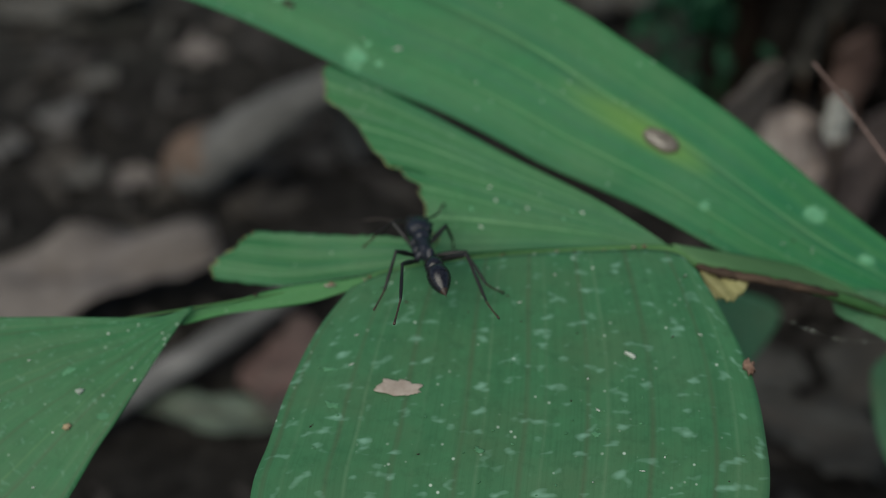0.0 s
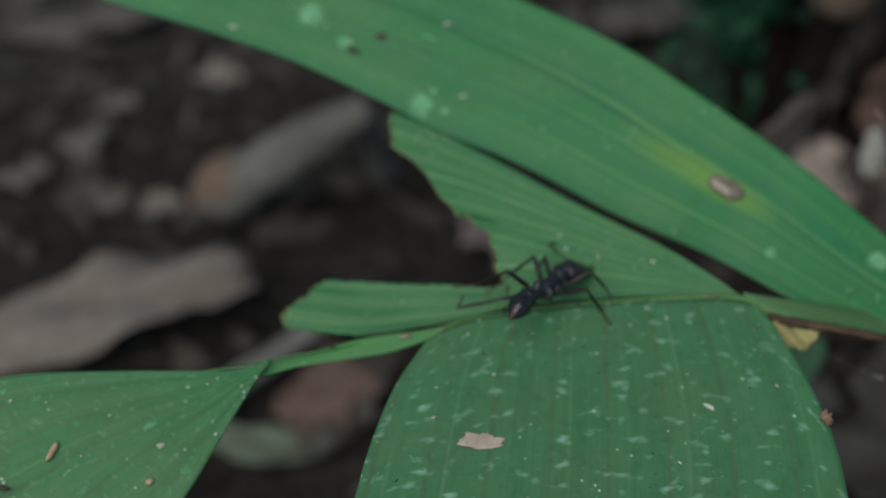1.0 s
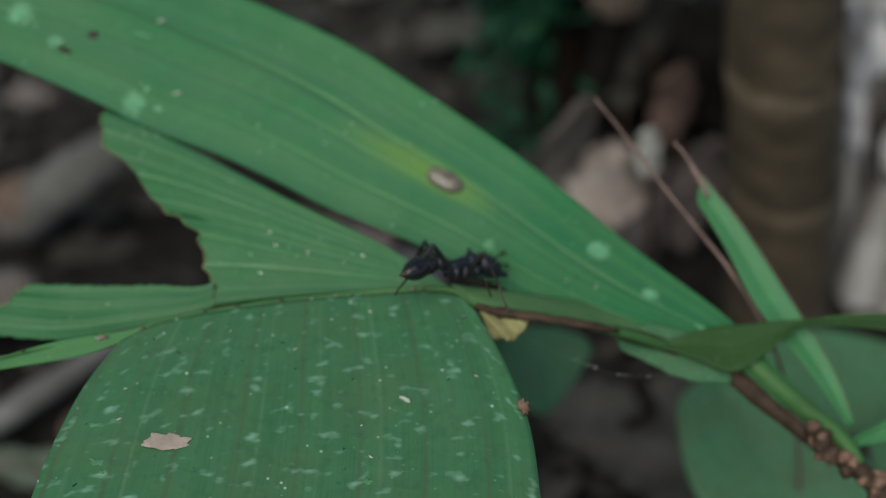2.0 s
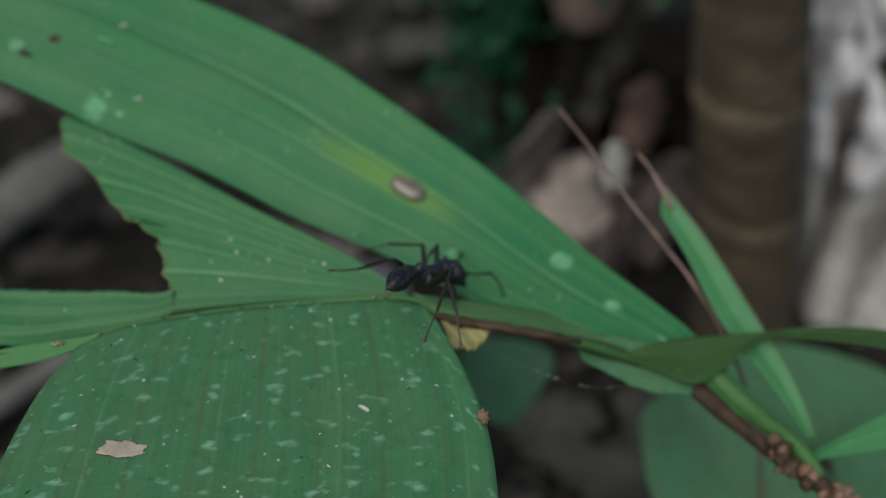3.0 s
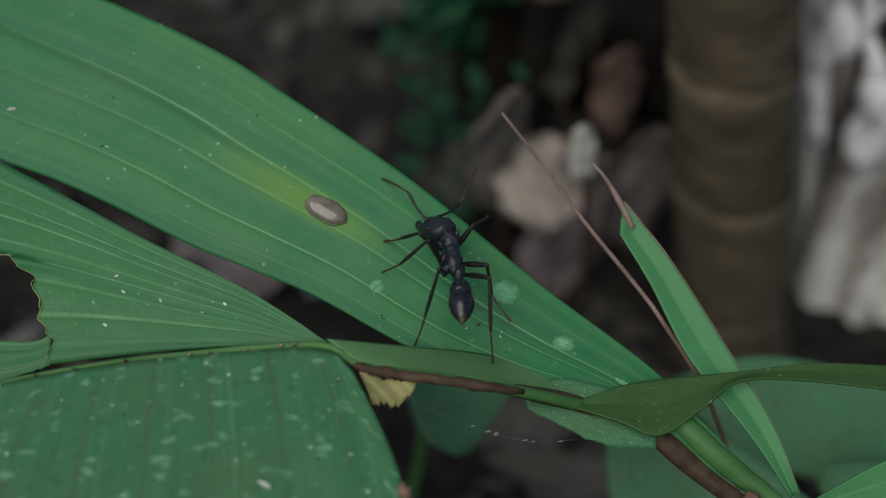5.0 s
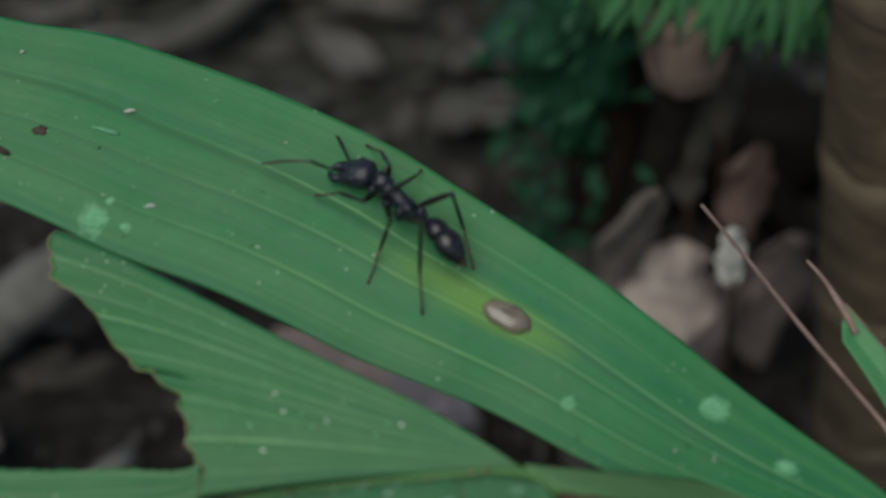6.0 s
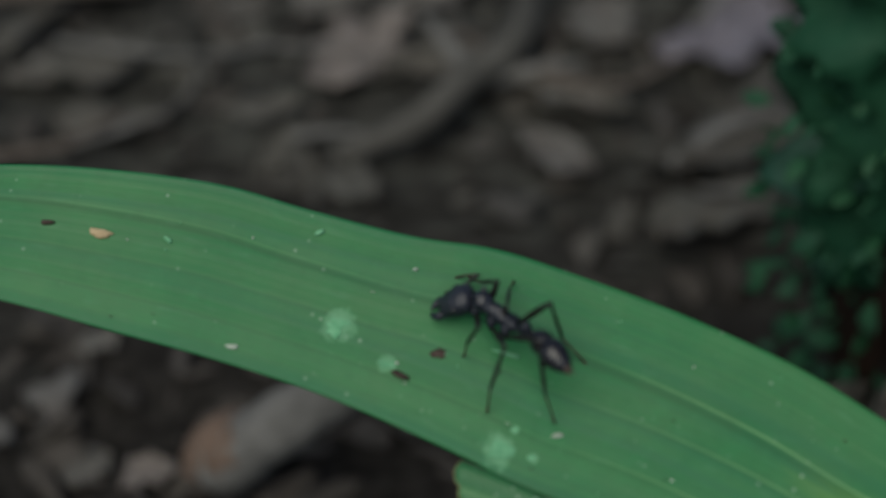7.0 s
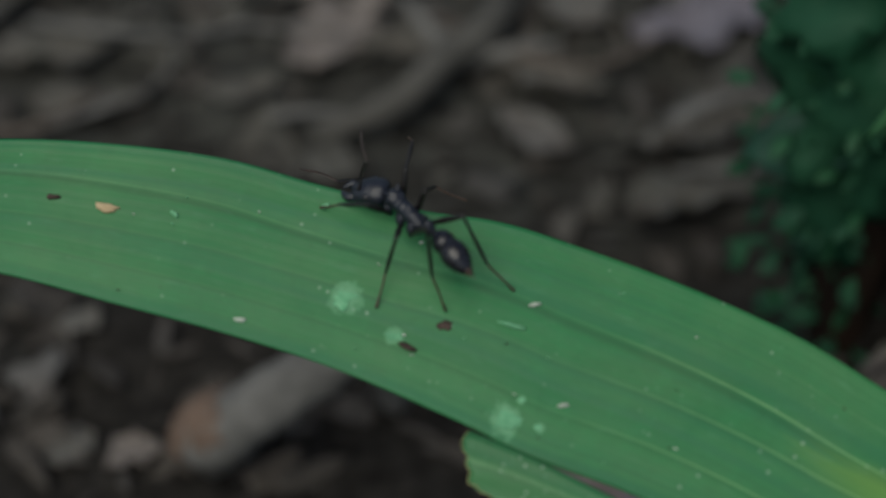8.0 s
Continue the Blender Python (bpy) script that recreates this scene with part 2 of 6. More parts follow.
def soil_material():
    """Dark crumbly soil, paler and greyer towards the back, with a ragged border."""
    m = Nodes("forest_soil", rough=0.95, spec=0.15)
    crumb = m.noise(m.coords("Object"), 140.0, 7.0, 0.7)
    patch = m.noise(m.coords("Object", (1, 1.6, 1)), 34.0, 5.0, 0.6)
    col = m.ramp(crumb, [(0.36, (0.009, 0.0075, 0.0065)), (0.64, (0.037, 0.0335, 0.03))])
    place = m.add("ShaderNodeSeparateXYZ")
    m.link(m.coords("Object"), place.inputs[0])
    farther = m.ramp(m.math("ADD", place.outputs[1], m.math("MULTIPLY", m.math("SUBTRACT", patch, 0.5), 0.3)), [(0.4, (0, 0, 0)), (0.5, (0.85, 0.85, 0.85))])
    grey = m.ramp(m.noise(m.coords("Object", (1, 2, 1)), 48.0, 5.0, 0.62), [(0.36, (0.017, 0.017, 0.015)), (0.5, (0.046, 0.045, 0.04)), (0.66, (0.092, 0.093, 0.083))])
    m.color(m.mix(farther, col, grey))
    m.bump(crumb, 1.0, 0.004)
    return m.mat


GREEN = (0.036, 0.165, 0.066)
PALE = (0.20, 0.40, 0.13)
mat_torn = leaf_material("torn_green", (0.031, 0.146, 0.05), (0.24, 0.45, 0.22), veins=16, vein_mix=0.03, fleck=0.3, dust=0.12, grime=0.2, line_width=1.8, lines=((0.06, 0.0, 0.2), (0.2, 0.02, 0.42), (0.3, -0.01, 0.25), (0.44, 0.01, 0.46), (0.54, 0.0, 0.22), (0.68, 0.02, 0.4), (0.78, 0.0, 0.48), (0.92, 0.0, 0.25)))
mat_low = leaf_material("old_green", (0.043, 0.15, 0.065), (0.17, 0.28, 0.16), veins=8, vein_mix=0.3, fleck=0.7, dust=0.7, rough=0.47, furrows=8, grime=0.38)
mat_side = leaf_material("side_green", (0.038, 0.152, 0.06), (0.16, 0.3, 0.12), veins=6, vein_mix=0.25, fleck=0.5, dust=0.25, rough=0.5, furrows=6, grime=0.3)
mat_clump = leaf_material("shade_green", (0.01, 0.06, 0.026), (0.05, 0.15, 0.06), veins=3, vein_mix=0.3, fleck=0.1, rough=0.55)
mat_narrow = leaf_material("narrow_green", (0.055, 0.2, 0.08), PALE, veins=3, vein_mix=0.4, fleck=0.1)
mat_wing = leaf_material("wing_green", (0.055, 0.19, 0.06), (0.2, 0.36, 0.15), veins=2, vein_mix=0.3, fleck=0.5, dust=0.3, rough=0.5)
mat_curl = leaf_material("olive_green", (0.032, 0.08, 0.022), (0.12, 0.2, 0.06), veins=4, vein_mix=0.3, fleck=0.25, rough=0.5)
mat_far = leaf_material("far_green", (0.058, 0.175, 0.088), (0.12, 0.27, 0.14), veins=5, vein_mix=0.5, fleck=0.1, rough=0.5, dust=0.3, furrows=4, grime=0.6)
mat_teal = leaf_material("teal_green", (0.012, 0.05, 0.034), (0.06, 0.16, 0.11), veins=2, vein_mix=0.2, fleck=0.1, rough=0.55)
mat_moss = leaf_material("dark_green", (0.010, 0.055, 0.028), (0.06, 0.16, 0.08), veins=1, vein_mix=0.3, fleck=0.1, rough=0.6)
mat_rachis = plain_material("rachis_green", (0.05, 0.15, 0.04), (0.09, 0.22, 0.07), 260.0, 0.55, (0.3, 1, 1), 0.3, 0.0003)
mat_strip = plain_material("rachis_olive", (0.085, 0.19, 0.075), (0.125, 0.255, 0.105), 200.0, 0.6, (0.3, 1, 1), 0.3, 0.0003)
mat_stem = plain_material("stem_brown", (0.035, 0.022, 0.014), (0.11, 0.07, 0.045), 300.0, 0.75, (1, 1, 1), 0.7, 0.0008)
mat_scale = plain_material("scale_rust", (0.12, 0.06, 0.04), (0.4, 0.26, 0.19), 420.0, 0.8, (1, 1, 1), 0.6, 0.0006)
mat_dead = plain_material("dead_tissue", (0.34, 0.27, 0.22), (0.56, 0.48, 0.41), 500.0, 0.8, (1, 1, 1), 0.5, 0.0003)
mat_yellow = plain_material("yellowed_leaf", (0.22, 0.21, 0.08), (0.36, 0.34, 0.16), 300.0, 0.65, (1, 1, 1), 0.4, 0.0004)
mat_lichen = plain_material("pale_lichen", (0.1, 0.32, 0.16), (0.19, 0.44, 0.25), 900.0, 0.85, (1, 1, 1), 0.3, 0.0002)
mat_film = plain_material("dull_lichen", (0.06, 0.2, 0.09), (0.13, 0.31, 0.17), 900.0, 0.85, (1, 1, 1), 0.3, 0.0002)
mat_sheath = plain_material("tan_sheath", (0.16, 0.115, 0.09), (0.34, 0.26, 0.21), 160.0, 0.8, (1, 1, 0.3), 0.5, 0.001)
mat_tuft = leaf_material("fresh_green", (0.075, 0.23, 0.1), (0.2, 0.4, 0.17), veins=2, vein_mix=0.15, fleck=0.05)
mat_gall = plain_material("gall_grey", (0.12, 0.1, 0.08), (0.22, 0.19, 0.15), 500.0, 0.12, (1, 1, 1), 0.2, 0.0002, 0.6)
mat_rim = plain_material("gall_rim", (0.09, 0.1, 0.045), (0.16, 0.17, 0.08), 700.0, 0.5, (1, 1, 1), 0.3, 0.0002)
mat_white = plain_material("white_fleck", (0.36, 0.42, 0.34), (0.66, 0.7, 0.62), 900.0, 0.7, (1, 1, 1), 0.2, 0.0001)
mat_speck = plain_material("dark_fleck", (0.03, 0.022, 0.016), (0.09, 0.06, 0.05), 900.0, 0.8, (1, 1, 1), 0.4, 0.0002)
mat_seed = plain_material("seed_tan", (0.4, 0.28, 0.15), (0.62, 0.5, 0.32), 800.0, 0.6, (0.3, 1, 1), 0.3, 0.0002)
mat_twig = plain_material("twig_pink", (0.14, 0.09, 0.075), (0.3, 0.205, 0.18), 300.0, 0.7, (1, 1, 0.3), 0.4, 0.0004)
mat_twig_grey = plain_material("rib_grey", (0.07, 0.055, 0.045), (0.16, 0.13, 0.11), 300.0, 0.8, (1, 1, 1), 0.4, 0.0004)
mat_soil = soil_material()
mat_trunk = plain_material("ringed_bark", (0.056, 0.043, 0.029), (0.145, 0.113, 0.077), 60.0, 0.85, (1, 1, 2.2), 0.8, 0.0015, 0.2)
mat_bleached = streak_material("bleached_bark", (0.035, 0.03, 0.028), (0.25, 0.22, 0.205), (0.66, 0.63, 0.6))
mat_scar = plain_material("ring_scar", (0.085, 0.067, 0.047), (0.19, 0.15, 0.105), 120.0, 0.85, (1, 1, 1), 0.6, 0.001, 0.2)
mat_strip_white = plain_material("bleached_wood", (0.6, 0.58, 0.61), (0.88, 0.86, 0.9), 160.0, 0.8, (1, 1, 0.15), 0.6, 0.001, 0.2)
mat_log = plain_material("grey_wood", (0.06, 0.058, 0.055), (0.22, 0.21, 0.2), 90.0, 0.8, (0.25, 1, 1), 0.6, 0.001)
mat_palewood = plain_material("pale_stick", (0.13, 0.125, 0.12), (0.3, 0.285, 0.27), 90.0, 0.8, (0.4, 1, 1), 0.6, 0.001)
mat_dustwood = plain_material("dusty_stick", (0.05, 0.047, 0.042), (0.125, 0.117, 0.105), 90.0, 0.85, (0.4, 1, 1), 0.6, 0.001)
mat_log_end = plain_material("orange_wood", (0.1, 0.068, 0.052), (0.2, 0.137, 0.105), 120.0, 0.8, (1, 1, 1), 0.5, 0.001)
mat_redbark = plain_material("red_bark", (0.011, 0.008, 0.006), (0.035, 0.02, 0.014), 120.0, 0.9, (1, 1, 0.4), 0.7, 0.001, 0.15)
# near-black; on the log it carries the shade of a hollow in its colour
mat_dark_wood = plain_material("dark_wood", (0.009, 0.008, 0.007), (0.03, 0.025, 0.021), 120.0, 0.95, (0.4, 1, 1), 0.8, 0.002, 0.1)
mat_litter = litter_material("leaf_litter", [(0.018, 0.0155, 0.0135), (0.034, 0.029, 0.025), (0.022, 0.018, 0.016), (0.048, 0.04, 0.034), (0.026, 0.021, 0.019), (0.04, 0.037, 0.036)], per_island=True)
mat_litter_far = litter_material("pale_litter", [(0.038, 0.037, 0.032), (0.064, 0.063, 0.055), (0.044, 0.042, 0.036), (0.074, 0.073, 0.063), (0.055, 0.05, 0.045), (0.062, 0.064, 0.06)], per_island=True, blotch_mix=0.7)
mat_dry = litter_material("dry_leaf", [(0.04, 0.038, 0.032), (0.064, 0.062, 0.054), (0.054, 0.051, 0.045), (0.074, 0.072, 0.062)], blotch_mix=0.85)
mat_chip = litter_material("pale_chip", [(0.085, 0.08, 0.071), (0.115, 0.108, 0.096), (0.085, 0.082, 0.08)], blotch_mix=0.75, blotch_tone=(0.06, 0.05, 0.045))
mat_plank = litter_material("faded_leaf", [(0.14, 0.12, 0.11), (0.155, 0.132, 0.12)], blotch_mix=0.65, blotch_tone=(0.12, 0.1, 0.09))
# whitish tone paints the highlight on a lit leaf tip
mat_highlight_leaf = litter_material("highlight_leaf", [(0.4, 0.4, 0.37), (0.43, 0.43, 0.4)], blotch_mix=0.3, blotch_tone=(0.2, 0.17, 0.15))
mat_pinkleaf = litter_material("pink_dead_leaf", [(0.37, 0.305, 0.28), (0.41, 0.34, 0.31)], blotch_mix=0.55, blotch_tone=(0.2, 0.14, 0.12))
mat_rust = litter_material("rust_leaf", [(0.12, 0.07, 0.06), (0.14, 0.085, 0.075)], blotch_mix=0.5)
mat_greyleaf = litter_material("grey_green_leaf", [(0.1, 0.135, 0.1), (0.11, 0.145, 0.11)], blotch_mix=0.5)
mat_mauve = litter_material("mauve_leaf", [(0.16, 0.125, 0.125), (0.17, 0.135, 0.135)], blotch_mix=0.5)
mat_violet = litter_material("violet_leaf", [(0.13, 0.12, 0.15), (0.15, 0.14, 0.17)], blotch_mix=0.5)


def shell_material(name, tone, rough, grain, depth):
    m = Nodes(name, rough=rough, spec=0.5)
    fine = m.noise(m.coords("Object"), grain, 5.0, 0.6)
    m.color(m.ramp(fine, [(0.35, tuple(c * 0.6 for c in tone)), (0.65, tuple(c * 1.5 for c in tone))]))
    m.rough(m.ramp(fine, [(0.3, (rough - 0.08,) * 3), (0.7, (rough + 0.12,) * 3)]))
    m.bump(fine, 0.6, depth)
    return m.mat


mat_ant = shell_material("ant_body", (0.011, 0.013, 0.021), 0.42, 2600.0, 0.00012)
mat_gaster = shell_material("ant_gaster", (0.009, 0.0085, 0.012), 0.26, 1500.0, 0.00004)
mat_leg = shell_material("ant_leg", (0.008, 0.006, 0.006), 0.45, 1800.0, 0.00005)
mat_foot = shell_material("ant_foot", (0.05, 0.03, 0.02), 0.5, 1800.0, 0.00005)
mat_tail = shell_material("ant_tail_tip", (0.03, 0.016, 0.009), 0.5, 1800.0, 0.00005)
mat_feeler = shell_material("ant_feeler", (0.035, 0.024, 0.02), 0.6, 1800.0, 0.00005)


# ---- helpers for shapes ----
MM = 0.001
# The plant lies about one leaning plane: x to the right, y up the slope, z out of it, in millimetres.
PLANT = pose(0, 0.18736, 0.14572, 42, 0, 0)


def P(p, lift=0.0):
    """A place on the plant's plane in millimetres, as a place in the world."""
    return PLANT @ (Vector((p[0], p[1], p[2] + lift)) * MM)


def part(name, bm, material, parent=None, label="", smooth=True, origin=None):
    me = bpy.data.meshes.new(name)
    bm.normal_update()
    bm.to_mesh(me)
    bm.free()
    me.materials.append(material)
    if smooth:
        me.polygons.foreach_set("use_smooth", [True] * len(me.polygons))
    ob = new(name, me)
    if parent is not None:
        ob.parent = parent
    if label:
        ob["label"] = label
    return ob


def root(name, at=(0, 0, 0)):
    ob = new(name)
    ob.empty_display_size = 0.01
    ob.location = at
    return ob


def spline(points, s):
    """Catmull-Rom through the points, s from 0 to 1 by length."""
    pts = [Vector(p) for p in points]
    if len(pts) == 1:
        return pts[0].copy()
    run = [0.0]
    for a, b in zip(pts, pts[1:]):
        run.append(run[-1] + (b - a).length)
    d = max(0.0, min(1.0, s)) * run[-1]
    k = 0
    while k < len(pts) - 2 and run[k + 1] < d:
        k += 1
    span = run[k + 1] - run[k]
    u = (d - run[k]) / span if span > 1e-9 else 0.0
    p1, p2 = pts[k], pts[k + 1]
    p0 = pts[k - 1] if k else p1 * 2 - p2
    p3 = pts[k + 2] if k + 2 < len(pts) else p2 * 2 - p1
    return 0.5 * (2 * p1 + (p2 - p0) * u + (2 * p0 - 5 * p1 + 4 * p2 - p3) * u * u + (3 * p1 - p0 - 3 * p2 + p3) * u * u * u)


def sheet(low, high, ns=60, nt=24, start=None, fold=0.0, pleats=0, deep=0.25, sag=0.0, wave=0.0, seed=1, fray=0.0, bite=0.0):
    """A blade between two long edges, in millimetres; start: the edge that closes its beginning. fold: height of the keel,
    pleats: number of ribs across, deep: their height, sag: hollow along, fray: ragged long edges."""
    bm = bmesh.new()
    uvs = {}
    grid = []
    rnd = random.Random(seed)
    jit_a = [rnd.uniform(-1, 1) for _ in range(ns + 1)]
    jit_b = [rnd.uniform(-1, 1) for _ in range(ns + 1)]
    for i in range(ns + 1):
        s = i / ns
        a, b = spline(low, s), spline(high, s)
        row = []
        for j in range(nt + 1):
            t = j / nt
            p = a.lerp(b, t)
            if start is not None:
                a0, b0 = spline(low, 0), spline(high, 0)
                p += (1 - s) ** 2 * (spline(start, t) - a0.lerp(b0, t))
                if bite:
                    p += (1 - s) ** 6 * bite * Vector((noise.noise(Vector((t * 17, seed, 0.3))) + 0.6 * noise.noise(Vector((t * 45, seed, 5.3))), 0.5 * noise.noise(Vector((t * 30, seed, 2.0))), 0))
            side = (b - a)
            if side.length > 1e-6:
                side.normalize()
            if j == 0:
                p -= side * fray * jit_a[i]
            if j == nt:
                p += side * fray * jit_b[i]
            lift = fold * (1 - abs(2 * t - 1)) - sag * 4 * s * (1 - s)
            if pleats:
                lift += deep * math.cos(2 * math.pi * pleats * t) * min(1.0, 4 * min(s, 1 - s) + 0.3)
            lift += wave * math.sin(9 * s + 4 * t + seed) + 0.12 * noise.noise(Vector((p.x * 0.08, p.y * 0.08, seed * 3.1)))
            v = bm.verts.new(P(p, lift))
            uvs[v] = (s, t)
            row.append(v)
        grid.append(row)
    layer = bm.loops.layers.uv.new("UVMap")
    for i in range(ns):
        for j in range(nt):
            quad = (grid[i][j], grid[i + 1][j], grid[i + 1][j + 1], grid[i][j + 1])
            f = bm.faces.new(quad)
            for loop in f.loops:
                loop[layer].uv = uvs[loop.vert]
    return bm


def thick(ob, mm=0.35):
    mod = ob.modifiers.new("thickness", "SOLIDIFY")
    mod.thickness, mod.offset = mm * MM, -1
    return ob


def blade(name, parent, material, label, *args, mm=0.35, **kw):
    return thick(part(name, sheet(*args, **kw), material, parent, label), mm)


def tube_mesh(points, radii, n=10, ns=30, bm=None, rough=0.0, seed=0, ridges=0, ridge=0.0):
    """A round limb along world points; radii: at even steps, in metres."""
    bm = bm or bmesh.new()
    rings = []
    side = None
    for i in range(ns + 1):
        s = i / ns
        c = spline(points, s)
        way = (spline(points, min(1, s + 0.01)) - spline(points, max(0, s - 0.01))).normalized()
        if side is None:
            side = way.orthogonal().normalized()
        side = (side - way * side.dot(way)).normalized()
        up = way.cross(side)
        k = s * (len(radii) - 1)
        r = radii[int(k)] + (radii[min(len(radii) - 1, int(k) + 1)] - radii[int(k)]) * (k - int(k))
        ring = []
        for j in range(n):
            a = 2 * math.pi * j / n
            rr = r * (1 + rough * noise.noise(Vector((math.cos(a) * 2, math.sin(a) * 2, s * 14 + seed))))
            rr *= 1 + ridge * math.cos(ridges * a)
            ring.append(bm.verts.new(c + (side * math.cos(a) + up * math.sin(a)) * rr))
        rings.append(ring)
    for a, b in zip(rings, rings[1:]):
        for j in range(n):
            bm.faces.new((a[j], a[(j + 1) % n], b[(j + 1) % n], b[j]))
    bm.faces.new(rings[0][::-1])
    bm.faces.new(rings[-1])
    return bm


def patch_mesh(at, rx, ry, turn=0.0, high=0.25, seed=0, ragged=0.25, n=22, normal=(0, 0, 1), dome=1.0):
    """A low irregular cushion on a leaf, in the plant's millimetres."""
    bm = bmesh.new()
    nrm = Vector(normal).normalized()
    ex = Vector((math.cos(turn), math.sin(turn), 0))
    ex = (ex - nrm * ex.dot(nrm)).normalized()
    ey = nrm.cross(ex)
    rings = []
    for k, (f, h) in enumerate(((1.0, -0.3), (0.97, 0.4), (0.75, 0.75), (0.4, 0.95 * dome))):
        ring = []
        for j in range(n):
            a = 2 * math.pi * j / n
            w = 1 + ragged * noise.noise(Vector((math.cos(a) * 1.7 + seed * 5, math.sin(a) * 1.7, seed))) + 0.4 * ragged * noise.noise(Vector((math.cos(a) * 5, math.sin(a) * 5 + seed * 3, 7.0)))
            p = Vector(at) + ex * rx * f * w * math.cos(a) + ey * ry * f * w * math.sin(a) + nrm * high * h
            ring.append(bm.verts.new(P(p)))
        rings.append(ring)
    top = bm.verts.new(P(Vector(at) + nrm * high * dome))
    for a, b in zip(rings, rings[1:]):
        for j in range(n):
            bm.faces.new((a[j], a[(j + 1) % n], b[(j + 1) % n], b[j]))
    for j in range(n):
        bm.faces.new((rings[-1][j], rings[-1][(j + 1) % n], top))
    bm.faces.new(rings[0][::-1])
    return bm


# ---- ground ----
def ground_height(x, y):
    near = max(0.0, 1 - max(abs(x), abs(y - 0.4)) / 3.0)
    return near * (0.012 * noise.noise(Vector((x * 9, y * 9, 1.0))) + 0.006 * noise.noise(Vector((x * 28, y * 28, 4.0))) + 0.002 * noise.noise(Vector((x * 90, y * 90, 9.0))))


def build_ground():
    def steps(mid):
        inner = [mid - 0.75 + 1.5 * k / 150 for k in range(151)]
        outer = [1.0, 1.4, 2.0, 3.0, 5.0, 9.0, 18.0, 40.0]
        return [mid - o for o in outer[::-1]] + inner + [mid + o for o in outer]

    bm = bmesh.new()
    grid = [[bm.verts.new((x, y, ground_height(x, y))) for x in steps(0.05)] for y in steps(0.45)]
    for a, b in zip(grid, grid[1:]):
        for k in range(len(a) - 1):
            bm.faces.new((a[k], a[k + 1], b[k + 1], b[k]))
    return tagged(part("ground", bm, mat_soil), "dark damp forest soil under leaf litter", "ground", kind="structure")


build_ground()


def litter_leaf(bm, at, length, width, turn, tilt, curl, seed, ns=9, nt=4, ragged=0.55):
    """One curled, torn dry leaf added to a mesh, in world metres. Gives its middle line."""
    rnd = random.Random(seed)
    m = Matrix.Translation(at) @ Euler((rnd.uniform(-tilt, tilt), rnd.uniform(-tilt, tilt), turn)).to_matrix().to_4x4()
    tip, blunt, sway = rnd.uniform(0.6, 1.0), rnd.uniform(0.35, 1.2), rnd.uniform(-0.5, 0.5)
    cup, twist = rnd.uniform(-0.1, 0.35), rnd.uniform(-0.4, 0.4)
    grid, line = [], []
    for i in range(ns + 1):
        s = i / ns
        half = width * 0.5 * (math.sin(math.pi * min(1.0, s * tip + 0.03)) ** blunt + 0.03)
        row = []
        for j in range(nt + 1):
            t = 2 * j / nt - 1
            z = curl * length * ((s - 0.5) ** 2 * 0.9) + cup * half * t * t + twist * half * t * (s - 0.5) + 0.1 * length * noise.noise(Vector((s * 4, t * 1.6, seed))) + 0.03 * length * noise.noise(Vector((s * 11, t * 4, seed)))
            edge = 1 + ragged * noise.noise(Vector((s * 5, t * 2, seed * 1.7))) + 0.5 * ragged * noise.noise(Vector((s * 13, t * 2, seed * 2.9)))
            p = m @ Vector(((s - 0.5) * length, half * t * edge + sway * length * (s - 0.5) ** 2, z))
            row.append(bm.verts.new(p))
            if 2 * j == nt:
                line.append(p)
        grid.append(row)
    for a, b in zip(grid, grid[1:]):
        for k in range(nt):
            bm.faces.new((a[k], a[k + 1], b[k + 1], b[k]))
    return line


def build_litter():
    rnd = random.Random(11)
    near, far = bmesh.new(), bmesh.new()
    for k in range(5200):
        x, y = rnd.uniform(-0.4, 0.55), rnd.uniform(0.1, 0.95)
        length = 0.003 + 0.024 * rnd.random() ** 2.2
        wide = length * rnd.uniform(0.12, 0.6)
        # beyond this ragged border most pieces take the paler litter tones
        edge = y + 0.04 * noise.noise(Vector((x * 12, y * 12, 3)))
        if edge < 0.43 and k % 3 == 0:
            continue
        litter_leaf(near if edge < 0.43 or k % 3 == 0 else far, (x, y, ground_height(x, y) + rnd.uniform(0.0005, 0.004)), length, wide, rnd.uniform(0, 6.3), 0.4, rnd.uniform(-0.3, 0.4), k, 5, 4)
    for bm, mat, label in ((near, mat_litter, "dark leaf litter, thickest on the nearer forest floor"), (far, mat_litter_far, "paler grey-brown leaf litter on the farther forest floor")):
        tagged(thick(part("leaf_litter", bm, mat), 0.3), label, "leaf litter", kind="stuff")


build_litter()


def dry_leaf(name, at, length, width, turn, material, label, category="dead leaf", tilt=0.15, curl=0.2, lift=0.006, seed=3, group="", ragged=0.4):
    bm = bmesh.new()
    x, y = at
    z = ground_height(x, y)
    line = litter_leaf(bm, (0, 0, lift), length, width, radians(turn), tilt, curl, seed, 14, 8, ragged)
    if name == "wood_chip":
        ob = part(name, bm, material)
        thick(ob, 0.5)
    else:
        ob = root(name)
        thick(part("blade", bm, material, ob), 0.4)
        part("midrib", tube_mesh([p + Vector((0, 0, 0.0001)) for p in line], [0.0007, 0.0006, 0.0003], 6, 14), mat_twig_grey, ob)
    ob.location = (x, y, z)
    tagged(ob, label, category, group)
    return ob


